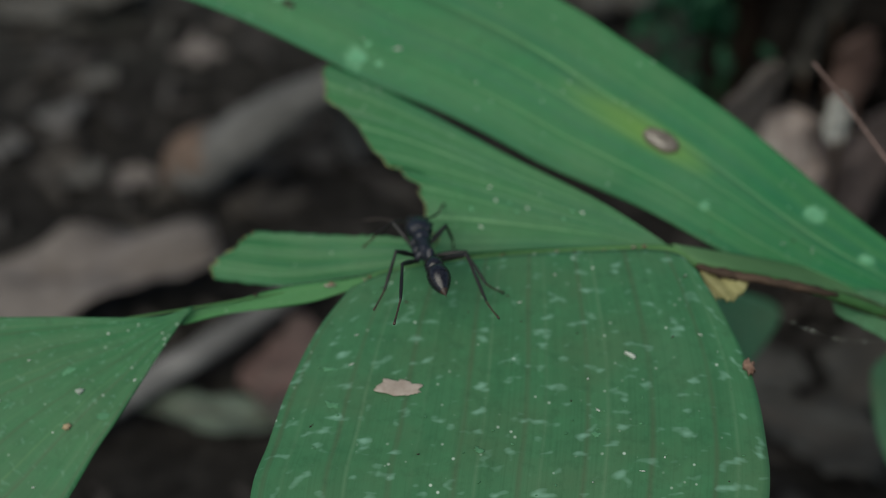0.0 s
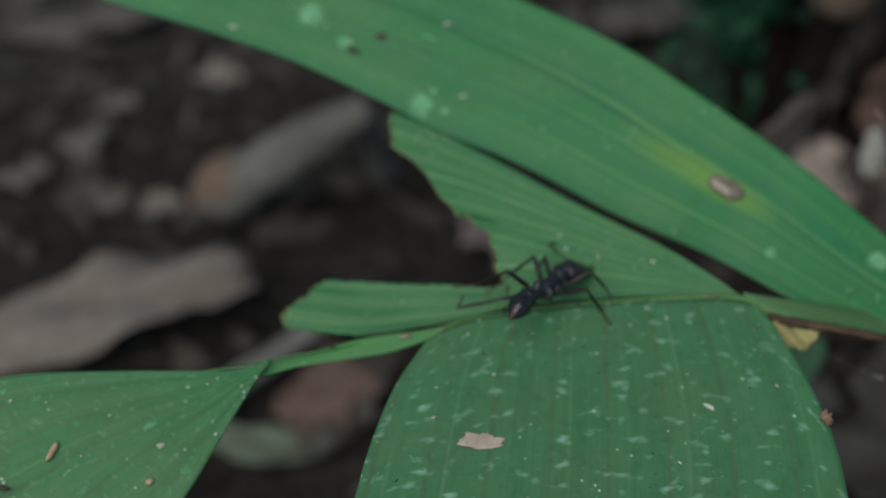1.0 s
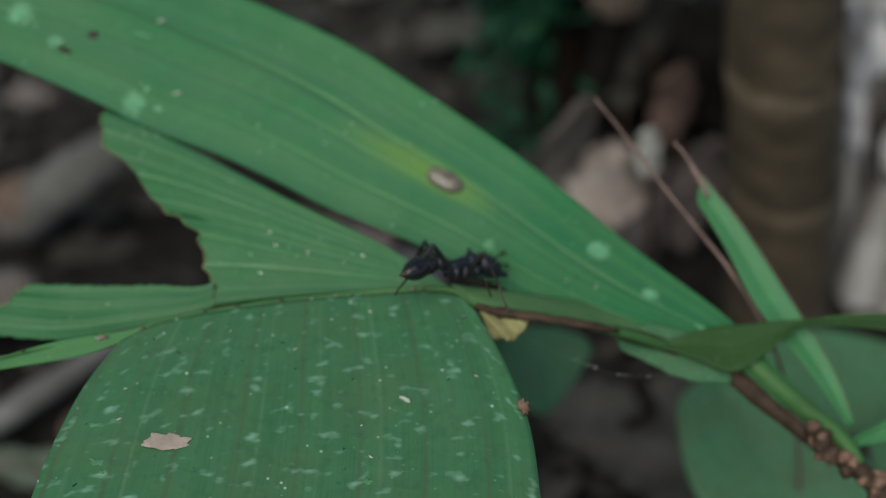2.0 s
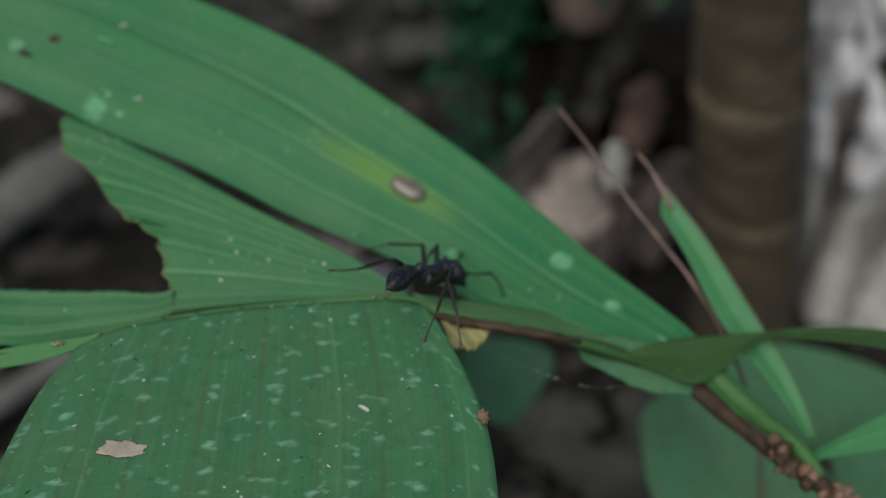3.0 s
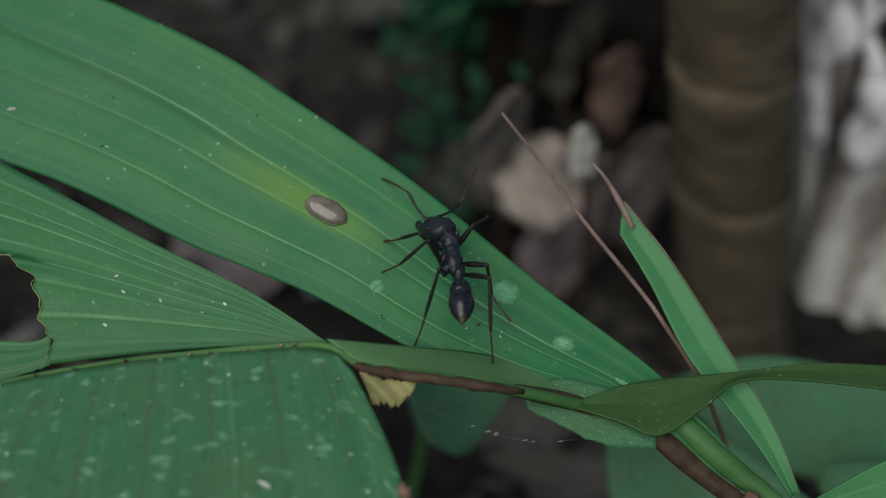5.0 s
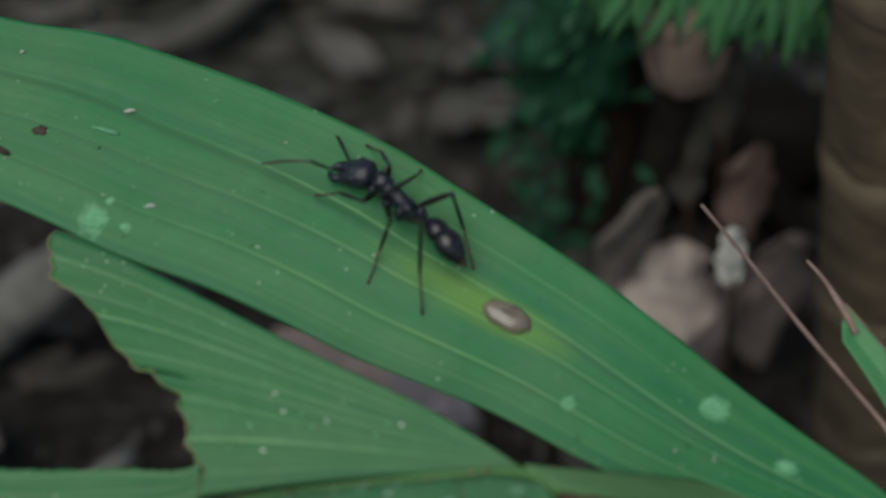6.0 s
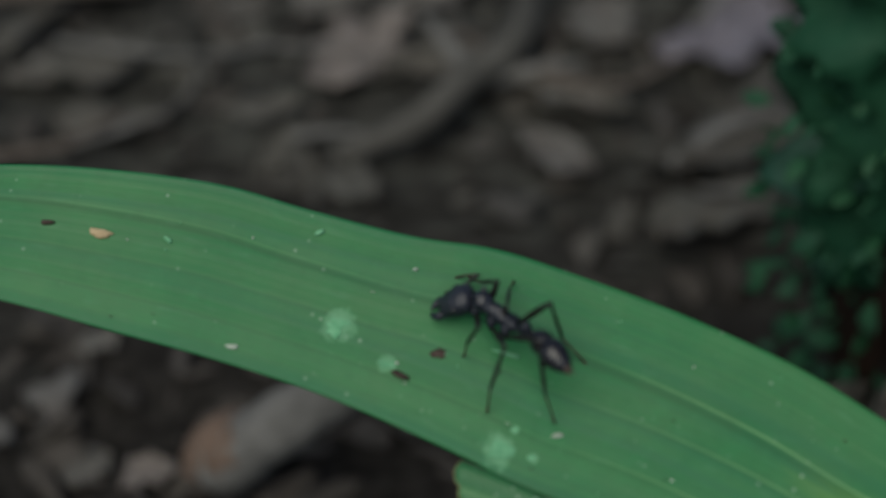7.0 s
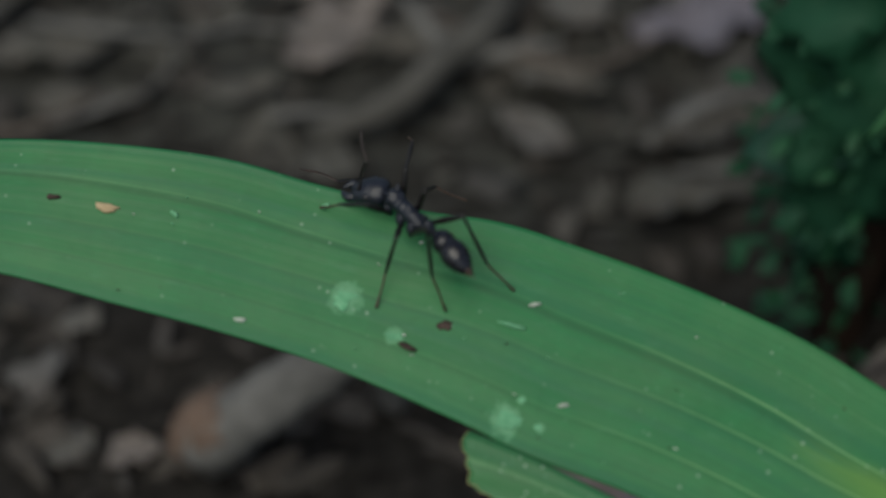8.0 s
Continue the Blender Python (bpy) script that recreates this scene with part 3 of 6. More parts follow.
def build_floor_things():
    # weathered branch with an orange broken end
    r = root("fallen_branch", (-0.0885, 0.3425, 0.0))
    pts = [Vector((0, 0, 0.0125)), Vector((0.0255, 0.0025, 0.033)), Vector((0.046, 0.006, 0.045)), Vector((0.053, 0.008, 0.049))]
    part("shaft", tube_mesh(pts, [0.0098, 0.0093, 0.0085, 0.0075, 0.0045], 18, 30, rough=0.22), mat_log, r)
    part("broken_end", tube_mesh([Vector((-0.008, 0.0, 0.0105)), Vector((-0.003, 0.001, 0.015)), Vector((0.004, 0.002, 0.0195)), Vector((0.01, 0.003, 0.0235))], [0.002, 0.0078, 0.01, 0.0083], 18, 14, rough=0.5, seed=4), mat_log_end, r, "orange rotten broken end")
    part("prop_limb", tube_mesh([Vector((0.049, 0.008, 0.046)), Vector((0.053, 0.02, 0.024)), Vector((0.056, 0.026, -0.006))], [0.006, 0.005, 0.005], 10, 16, rough=0.3), mat_log, r, "side limb that holds the branch off the soil")
    tagged(r, "weathered grey fallen branch with an orange rotten end", "branch")
    for k, (x, y, ln, wd, tn) in enumerate(((-0.096, 0.419, 0.02, 0.013, 10), (-0.110, 0.348, 0.017, 0.011, 30), (-0.143, 0.379, 0.017, 0.014, -20), (-0.128, 0.352, 0.016, 0.012, 70), (-0.16, 0.36, 0.02, 0.012, 15), (-0.13, 0.40, 0.015, 0.009, 50))):
        dry_leaf("wood_chip", (x, y), ln, wd, tn, mat_plank if k < 2 else mat_chip, "pale flake of dead wood lying on the soil", "wood chip", seed=20 + k, curl=0.05, ragged=0.95, lift=0.003, group="pale flakes on the soil")
    dry_leaf("dead_leaf", (-0.123, 0.289), 0.104, 0.032, 20, mat_plank, "long pale grey-brown dead leaf on the soil", seed=47, tilt=0.04, curl=0.03, lift=0.016, ragged=0.2)
    dry_leaf("dead_leaf", (-0.07, 0.248), 0.05, 0.014, -4, mat_greyleaf, "fallen greyish-green leaf on the soil", seed=43, tilt=0.05, curl=0.05, lift=0.006)
    dry_leaf("dead_leaf", (-0.045, 0.262), 0.04, 0.025, 60, mat_dry, "reddish-brown dead leaf on the soil", seed=44, tilt=0.2, lift=0.005)
    r = root("fallen_stick", (-0.1, 0.246, 0.0))
    part("shaft", tube_mesh([Vector((-0.03, -0.02, 0.008)), Vector((0.025, 0.02, 0.012)), Vector((0.062, 0.052, 0.014))], [0.0046, 0.0044, 0.0032], 10, 20, rough=0.2), mat_palewood, r)
    tagged(r, "thin grey fallen stick on the forest floor", "stick")
    # added log, its black colour stands in for a shadowed hollow among roots
    r = root("rotten_log", (0.1, 0.425, 0.0))
    part("shaft", tube_mesh([Vector((0, -0.008, 0.016)), Vector((0.04, -0.012, 0.022)), Vector((0.1, -0.02, 0.018))], [0.016, 0.022, 0.02, 0.012], 20, 30, rough=0.5), mat_dark_wood, r)
    part("root_spur", tube_mesh([Vector((0.05, -0.02, 0.016)), Vector((0.062, -0.045, 0.012)), Vector((0.07, -0.06, 0.004))], [0.009, 0.006, 0.003], 10, 14, rough=0.4), mat_dark_wood, r)
    tagged(r, "black log added to stand in for the shade of a hollow", "log")
    for k, (x, y, ln, wd, tn, mat) in enumerate(((-0.059, 0.6, 0.05, 0.03, 60, mat_chip), (-0.155, 0.55, 0.05, 0.028, 10, mat_dry), (0.029, 0.522, 0.04, 0.02, 120, mat_chip), (0.09, 0.49, 0.06, 0.03, 35, mat_dry), (0.128, 0.59, 0.045, 0.035, 80, mat_log), (-0.02, 0.60, 0.045, 0.028, 40, mat_chip), (-0.16, 0.62, 0.05, 0.03, -30, mat_dry))):
        dry_leaf("dead_leaf", (x, y), ln, wd, tn, mat, "large faded grey-brown dead leaf in the litter", ragged=0.6, seed=320 + k, tilt=0.12, curl=0.15, lift=0.007, group="dead leaves on the floor")
    for k, (x, y, ln, wd, tn, mat, label) in enumerate(((-0.05, 0.55, 0.055, 0.032, 70, mat_plank, "pale curled dead leaf in the litter"), (-0.085, 0.515, 0.03, 0.016, 10, mat_dry, "pinkish-brown dead leaf in the litter"), (-0.143, 0.52, 0.045, 0.02, -8, mat_chip, "pale grey dead leaf in the litter"), (0.022, 0.488, 0.035, 0.017, -45, mat_chip, "small pale dead leaf in the litter"), (0.05, 0.568, 0.038, 0.026, 85, mat_chip, "pale grey dead leaf in the litter"), (0.098, 0.555, 0.06, 0.042, 20, mat_violet, "violet-grey dead leaf in the litter"), (-0.165, 0.56, 0.05, 0.024, 30, mat_chip, "pale dead leaf in the litter"), (0.075, 0.452, 0.055, 0.024, 25, mat_dry, "large dull grey dead leaf in the litter"), (-0.153, 0.448, 0.07, 0.026, 6, mat_dry, "wide grey-brown dead leaf on the soil"), (-0.048, 0.262, 0.03, 0.024, 40, mat_rust, "reddish-brown dead leaf on the soil"), (0.014, 0.332, 0.045, 0.03, -40, mat_mauve, "pinkish-grey dead leaf on the soil"), (0.044, 0.315, 0.03, 0.018, -30, mat_violet, "violet-grey dead leaf on the soil"), (0.108, 0.243, 0.05, 0.024, -25, mat_dry, "dull brown dead leaf on the soil"), (0.13, 0.262, 0.045, 0.026, 50, mat_dry, "dull brown dead leaf on the soil"), (0.096, 0.262, 0.03, 0.018, 15, mat_dry, "small brown dead leaf on the soil"))):
        dry_leaf("dead_leaf", (x, y), ln, wd, tn, mat, label, seed=420 + k, tilt=0.12, curl=0.15, lift=0.007, ragged=0.6)
    r = root("fallen_branch", (-0.012, 0.515, 0.0))
    part("shaft", tube_mesh([Vector((-0.045, -0.03, 0.008)), Vector((-0.016, -0.018, 0.012)), Vector((0.004, 0.006, 0.014)), Vector((0.026, 0.034, 0.014)), Vector((0.034, 0.075, 0.012))], [0.004, 0.006, 0.007, 0.0065, 0.005], 12, 26, rough=0.3, seed=9), mat_dustwood, r)
    part("side_stub", tube_mesh([Vector((0.004, 0.014, 0.014)), Vector((-0.006, 0.03, 0.02)), Vector((-0.012, 0.042, 0.02))], [0.004, 0.003, 0.0015], 8, 10, rough=0.3), mat_log, r, "short broken side twig")
    tagged(r, "curved pale grey fallen branch among the litter", "branch")
    rnd = random.Random(5)
    for k in range(16):
        x, y = rnd.uniform(-0.2, 0.3), rnd.uniform(0.44, 0.75)
        if (0.04 < x < 0.26 and y < 0.5) or y < 0.44:
            continue
        dry_leaf("dead_leaf", (x, y), rnd.uniform(0.03, 0.06), rnd.uniform(0.008, 0.018), rnd.uniform(-30, 70), mat_dry, "grey-brown dry dead leaf in the litter", seed=60 + k, tilt=0.16, lift=0.006, curl=rnd.uniform(0, 0.3), ragged=0.7, group="dead leaves on the floor")
    for k in range(26):
        x, y, a, ln = rnd.uniform(-0.22, 0.24), rnd.uniform(0.45, 0.72), rnd.uniform(-0.3, 1.2), rnd.uniform(0.03, 0.1)
        r = root("fallen_stick", (x, y, 0))
        d = Vector((math.cos(a), math.sin(a), 0)) * ln
        side = Vector((-d.y, d.x, 0)) * rnd.uniform(-0.35, 0.35)
        z, fat = 0.006, rnd.uniform(0.0012, 0.0034)
        part("shaft", tube_mesh([Vector((0, 0, z)), d * 0.35 + side * 0.8 + Vector((0, 0, z + 0.003)), d * 0.7 + side + Vector((0, 0, z + 0.003)), d + Vector((0, 0, z))], [fat, fat * 0.9, fat * 0.5], 8, 14, rough=0.25, seed=k), mat_log if k % 3 else mat_twig_grey, r)
        tagged(r, "thin grey fallen stick on the forest floor", "stick", "sticks on the floor")


build_floor_things()


def build_trunk():
    """A slim palm stem with ring scars."""
    base, top = Vector((0.167, 0.297, -0.01)), Vector((0.118, 0.30, 0.26))
    r = root("palm_tree", base)
    bm = bmesh.new()
    n, ns = 28, 150
    rings = []
    way = (top - base)
    for i in range(ns + 1):
        s = i / ns
        ring = []
        cyc = (s * 13 + 0.25 * math.sin(s * 31)) % 1.0
        scar = 0.008 * math.exp(-((cyc - 0.5) / 0.16) ** 2) - 0.005 * math.exp(-((cyc - 0.72) / 0.06) ** 2)
        for j in range(n):
            a = 2 * math.pi * j / n
            rr = 0.0158 * (1 + 0.25 * math.exp(-s * 22) + scar + 0.05 * noise.noise(Vector((math.cos(a) * 2, math.sin(a) * 2, s * 20))))
            ring.append(bm.verts.new(way * s + Vector((math.cos(a) * rr, math.sin(a) * rr, 0.0015 * noise.noise(Vector((math.cos(a), math.sin(a), s * 30)))))))
        rings.append(ring)
    for a, b in zip(rings, rings[1:]):
        for j in range(n):
            bm.faces.new((a[j], a[(j + 1) % n], b[(j + 1) % n], b[j]))
    bm.faces.new(rings[0][::-1])
    bm.faces.new(rings[-1])
    part("stem", bm, mat_trunk, r)
    for k in range(5):
        c = way * (0.1 + k * 0.17 + 0.006 * math.sin(k * 2.3))
        bm = bmesh.new()
        rows = []
        for i, (dz, dr) in enumerate(((-0.0036, 0.0), (-0.0014, 0.0006), (0.001, 0.0007), (0.0034, 0.0))):
            ring = []
            for j in range(40):
                a = 2 * math.pi * j / 40
                rr = 0.0161 + dr * (1 + 0.6 * noise.noise(Vector((math.cos(a) * 3, math.sin(a) * 3, k * 2.0))))
                ring.append(bm.verts.new(c + Vector((math.cos(a) * rr, math.sin(a) * rr, dz + 0.0012 * noise.noise(Vector((math.cos(a), math.sin(a), k * 5.0)))))))
            rows.append(ring)
        for a, b in zip(rows, rows[1:]):
            for j in range(40):
                bm.faces.new((a[j], a[(j + 1) % 40], b[(j + 1) % 40], b[j]))
        part("ring_scar", bm, mat_scar, r, "pale raised leaf scar")
    tagged(r, "slim brown palm trunk with ring scars", "tree trunk")


def build_bleached():
    """A dead, bleached stump with deep upright grooves."""
    base, top = Vector((0.232, 0.345, -0.01)), Vector((0.185, 0.37, 0.27))
    r = root("dead_stump", base)
    bm = bmesh.new()
    n, ns = 72, 60
    rings = []
    for i in range(ns + 1):
        s = i / ns
        ring = []
        for j in range(n):
            a = 2 * math.pi * j / n
            g = noise.noise(Vector((math.cos(a) * 6, math.sin(a) * 6, s * 1.6))) + 0.5 * noise.noise(Vector((math.cos(a) * 15, math.sin(a) * 15, s * 3)))
            rr = 0.036 * (1 + 0.4 * math.exp(-s * 9) + 0.16 * g)
            ring.append(bm.verts.new((top - base) * s + Vector((math.cos(a) * rr, math.sin(a) * rr, 0))))
        rings.append(ring)
    for a, b in zip(rings, rings[1:]):
        for j in range(n):
            bm.faces.new((a[j], a[(j + 1) % n], b[(j + 1) % n], b[j]))
    bm.faces.new(rings[0][::-1])
    bm.faces.new(rings[-1])
    part("stem", bm, mat_bleached, r)
    rnd = random.Random(4)
    for k in range(18):
        a = -0.5 * math.pi + (-1.1 + 1.6 * (k % 9) / 8) + rnd.uniform(-0.08, 0.08)
        mid, span = (0.3 if k < 9 else 0.46) + rnd.uniform(-0.05, 0.05), rnd.uniform(0.07, 0.14)
        pts = []
        for i in range(5):
            q = a + 0.1 * math.sin(2.2 * i + k)
            h = mid + span * (i / 2 - 1)
            pts.append((top - base) * h + Vector((math.cos(q), math.sin(q), 0)) * 0.0365)
        w = rnd.uniform(0.0025, 0.006)
        part("bark_strip", tube_mesh(pts, [0.0005, w, 0.8 * w, w, 0.0005], 10, 26, rough=0.5, seed=k), mat_strip_white, r, "bleached white strip of wood")
    tagged(r, "bleached whitish dead stump with grooved bark", "tree stump")


def build_sapling():
    r = root("sapling", (0.19, 0.318, 0.0))
    part("stem", tube_mesh([Vector((0, 0, -0.006)), Vector((-0.012, 0.002, 0.06)), Vector((-0.024, 0.004, 0.11)), Vector((-0.034, 0.006, 0.19))], [0.003, 0.0027, 0.0025, 0.0022], 10, 30, rough=0.2), mat_log, r)
    tagged(r, "thin grey sapling stem between the trunk and the stump", "sapling")


build_trunk()
build_bleached()
build_sapling()


def small_leaf(bm, m, length, width, seed):
    ns, nt = 6, 4
    grid = []
    uv = bm.loops.layers.uv.verify()
    tex = {}
    for i in range(ns + 1):
        s = i / ns
        half = 0.5 * width * (math.sin(math.pi * min(1, s + 0.02)) ** 0.8 + 0.02)
        row = []
        for j in range(nt + 1):
            t = 2 * j / nt - 1
            v = bm.verts.new(m @ Vector((s * length, half * t, -0.25 * length * s * s + 0.15 * abs(t) * half)))
            tex[v] = (s, j / nt)
            row.append(v)
        grid.append(row)
    for a, b in zip(grid, grid[1:]):
        for k in range(nt):
            f = bm.faces.new((a[k], b[k], b[k + 1], a[k + 1]))
            for loop in f.loops:
                loop[uv].uv = tex[loop.vert]


def build_climber():
    """A mossy reddish stem overgrown with small dark leaves."""
    r = root("leafy_stump", (0.108, 0.3637, -0.047))
    r.scale = (1.13,) * 3
    pts = [Vector((0, 0, 0)), Vector((-0.006, -0.004, 0.05)), Vector((-0.013, -0.003, 0.1)), Vector((-0.018, 0.0, 0.16)), Vector((-0.02, 0.02, 0.24))]
    part("stem", tube_mesh(pts, [0.012, 0.010, 0.0095, 0.009, 0.007], 16, 40, rough=0.3), mat_redbark, r, "reddish-brown mossy stem")
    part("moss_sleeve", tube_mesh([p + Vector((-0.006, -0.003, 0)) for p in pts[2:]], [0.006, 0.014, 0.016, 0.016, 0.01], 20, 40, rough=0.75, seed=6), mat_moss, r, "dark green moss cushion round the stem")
    rnd = random.Random(8)
    for k in range(298):
        q = rnd.uniform(0.24, 0.98)
        c = spline(pts, q)
        a = rnd.uniform(math.pi * 0.7, math.pi * 1.65)
        out = Vector((math.cos(a), math.sin(a), 0))
        ln = rnd.uniform(0.004, 0.008) * (1.3 if k % 6 == 0 else 1.0)
        m = Matrix.Translation(c + out * rnd.uniform(0.006, 0.026)) @ Euler((rnd.uniform(-1, 1), rnd.uniform(-0.9, 0.9), a + rnd.uniform(-0.7, 0.7))).to_matrix().to_4x4()
        bm = bmesh.new()
        small_leaf(bm, m, ln, ln * rnd.uniform(0.35, 0.7), k)
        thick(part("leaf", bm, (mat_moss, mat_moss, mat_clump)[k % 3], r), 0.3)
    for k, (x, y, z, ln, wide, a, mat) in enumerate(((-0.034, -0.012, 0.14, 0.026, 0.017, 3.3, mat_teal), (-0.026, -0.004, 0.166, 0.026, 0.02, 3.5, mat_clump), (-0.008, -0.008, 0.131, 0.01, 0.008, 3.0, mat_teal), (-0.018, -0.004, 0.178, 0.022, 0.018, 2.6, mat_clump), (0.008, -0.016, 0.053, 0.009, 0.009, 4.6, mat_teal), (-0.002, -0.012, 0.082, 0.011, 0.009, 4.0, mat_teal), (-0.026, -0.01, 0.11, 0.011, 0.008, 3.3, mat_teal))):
        way = Vector((math.cos(a), 0.0, math.sin(a) * 0.8)).normalized()
        face = Vector((0.0, -0.8, 0.6))
        face = (face - way * face.dot(way)).normalized()
        m = Matrix((way, face.cross(way), face)).transposed().to_4x4()
        m.translation = (x + 0.5 * ln, y, z)
        bm = bmesh.new()
        small_leaf(bm, m, ln, wide, k)
        thick(part("leaf", bm, mat, r, "broad green leaf"), 0.3)
    tagged(r, "reddish stem overgrown with small dark green leaves", "plant")


def build_tuft():
    """A dry sheath on a dead stem, with a tuft of narrow green leaves hanging over it."""
    r = root("seedling_tuft", (0.1045, 0.3532, 0.0004))
    r.scale = (1.026,) * 3
    pts = [Vector((0.0, -0.021, 0.106)), Vector((-0.003, -0.024, 0.122)), Vector((-0.008, -0.022, 0.15))]
    part("sheath", tube_mesh(pts, [0.009, 0.0125, 0.0105], 18, 22, rough=0.05, ridges=7, ridge=0.05), mat_sheath, r, "tan dry leaf sheath")
    part("stem", tube_mesh([Vector((0, 0, -0.006)), Vector((0, -0.008, 0.05)), Vector((0.0, -0.02, 0.109))], [0.011, 0.006, 0.005], 12, 20, rough=0.4), mat_dark_wood, r, "dark dead stem")
    rnd = random.Random(31)
    for k in range(298):
        x, ln = rnd.uniform(-0.022, 0.042), rnd.uniform(0.024, 0.04)
        down = Vector((rnd.uniform(-0.5, 0.5), rnd.uniform(-0.35, 0.1), -1)).normalized()
        face = Vector((rnd.uniform(-0.15, 0.15), -1, 0.6))
        face = (face - down * face.dot(down)).normalized()
        m = Matrix((down, face.cross(down), face)).transposed().to_4x4()
        m.translation = Vector((x, -0.034 + rnd.uniform(-0.002, 0.003), 0.121 + ln * 0.85 + 0.008 * rnd.random() + max(0.0, 0.004 - x) * 0.3))
        bm = bmesh.new()
        small_leaf(bm, m, ln, rnd.uniform(0.0018, 0.0036), k)
        thick(part("leaf", bm, mat_tuft, r), 0.25)
    tagged(r, "tuft of narrow green leaves over a tan dry sheath", "plant")


def standing_leaf(low, high, width, material, label, foot, seed):
    """A dead leaf that stands on its stalk: blade from low to high, in world metres."""
    low, high = Vector(low), Vector(high)
    r = root("dead_leaf", (low.x, low.y, 0.0))
    way = high - low
    face = Vector((0.1, -0.75, 0.65))
    face = (face - way.normalized() * face.dot(way.normalized())).normalized()
    side = way.normalized().cross(face)
    bm = bmesh.new()
    grid = []
    for i in range(17):
        u = math.pi * (0.03 + 0.94 * i / 16)
        s = 0.5 - 0.5 * math.cos(u)
        half = 0.5 * width * math.sin(u)
        row = []
        for j in range(9):
            t = j / 4 - 1
            bend = -0.3 * half * t * t + 0.3 * width * noise.noise(Vector((s * 3, t * 2, seed))) + 0.15 * way.length * s * s
            edge = 1 + 0.5 * noise.noise(Vector((s * 5, t * 0.8, seed * 2.3)))
            row.append(bm.verts.new(low + way * s + side * half * t * edge + face * bend - Vector((low.x, low.y, 0))))
        grid.append(row)
    for a, b in zip(grid, grid[1:]):
        for k in range(8):
            bm.faces.new((a[k], a[k + 1], b[k + 1], b[k]))
    thick(part("blade", bm, material, r), 0.4)
    f = Vector((foot[0] - low.x, foot[1] - low.y, -0.004))
    top = Vector((0, 0, low.z + 0.002))
    part("stalk", tube_mesh([f, f.lerp(top, 0.5) + Vector((0.003, 0, 0)), top], [0.0012, 0.001, 0.0008], 8, 14), mat_stem, r, "thin dark stalk")
    tagged(r, label, "dead leaf")


build_climber()
build_tuft()
standing_leaf((0.105, 0.302, 0.042), (0.103, 0.318, 0.066), 0.025, mat_pinkleaf, "upright curled pinkish-tan dead leaf", (0.11, 0.33), 3)
standing_leaf((0.113, 0.312, 0.0), (0.115, 0.328, 0.04), 0.024, mat_mauve, "upright dull pinkish-grey dead leaf", (0.112, 0.33), 15)
standing_leaf((0.090, 0.314, 0.04), (0.092, 0.312, 0.095), 0.014, mat_plank, "narrow upright grey dead leaf", (0.096, 0.33), 5)
# this small blade's whitish colour stands in for a bright highlight
standing_leaf((0.1085, 0.282, 0.084), (0.107, 0.288, 0.098), 0.007, mat_highlight_leaf, "small upright dead leaf with a bright highlight painted as whitish colour", (0.115, 0.3), 7)
for k, (x, y, z, tall, wide, mat) in enumerate(((0.097, 0.325, 0.02, 0.04, 0.014, mat_dry), (0.123, 0.322, 0.004, 0.045, 0.022, mat_mauve), (0.138, 0.326, 0.006, 0.05, 0.022, mat_mauve), (0.112, 0.335, 0.062, 0.03, 0.014, mat_dry), (0.128, 0.332, 0.05, 0.03, 0.015, mat_rust), (0.085, 0.335, 0.012, 0.03, 0.016, mat_dry), (0.12, 0.34, 0.08, 0.03, 0.014, mat_dry))):
    standing_leaf((x, y, z), (x + 0.003 * (k % 3 - 1), y + 0.008, z + tall), wide, mat, "upright dull brown dead leaf in the heap", (x + 0.002, y + 0.008), 40 + k)


# ---- the palm seedling ----
FROND_TOP = [(-150.8, 83.6, -26.6), (-120.8, 87.1, -22.6), (-94.8, 86.6, -20.6), (-77.0, 85.0, -19.7), (-59.4, 81.8, -18.5), (-45.4, 77.1, -17.3), (-29.7, 72.3, -15.8), (-17.6, 69.9, -15), (-7.3, 66.2, -14), (9.8, 58.9, -11.9), (26.2, 50.4, -9.7), (37.0, 43.0, -7.9), (59.3, 26.4, -3.9), (80.9, 7.4, 0.5), (98.4, -6.9, 3.5), (106.9, -16.8, 6.5), (117.4, -28.4, 9)]
FROND_LOW = [(-150.1, 78.1, -24.3), (-120.1, 71.1, -18.8), (-94.1, 65.1, -16.3), (-76.8, 59.7, -14.7), (-59.7, 54.3, -13.1), (-42.8, 48, -11.4), (-23.7, 38.8, -9), (-15.2, 34, -7.7), (-1.9, 28.6, -6.3), (9.2, 23.1, -4.8), (20.2, 17, -3.3), (31.1, 12.1, -2), (42, 7.1, -0.7), (57.2, -1.7, 4.5), (69.7, -7, 5.5), (88.2, -12.5, 6.5), (110.2, -26, 8.6)]
TORN_TOP = [(-24.5, 38.2, -9.3), (-16.6, 34.8, -7.2), (-2.7, 27.4, -2.9), (13, 18.5, 2.1), (29.2, 10, 7), (38.6, 3.9, 10.3), (43.4, 0.3, 12.1)]
TORN_BITE = [(-1.4, -1.8, 7.5), (-1.4, 3.1, 5.8), (-3.6, 5.5, 4.6), (-4.2, 11.6, 2.5), (-9.7, 16.2, 0.2), (-13.6, 19.4, -1.4), (-16.5, 24.4, -3.5), (-23, 30.1, -6.3), (-25.2, 34.1, -7.9), (-24.5, 38.2, -9.3)]
TORN_LOW = [(-1.4, -1.8, 7.5), (9.3, -0.8, 8.4), (19.9, -0.1, 9.4), (30.5, 0.2, 10.6), (43.4, -0.1, 12.1)]
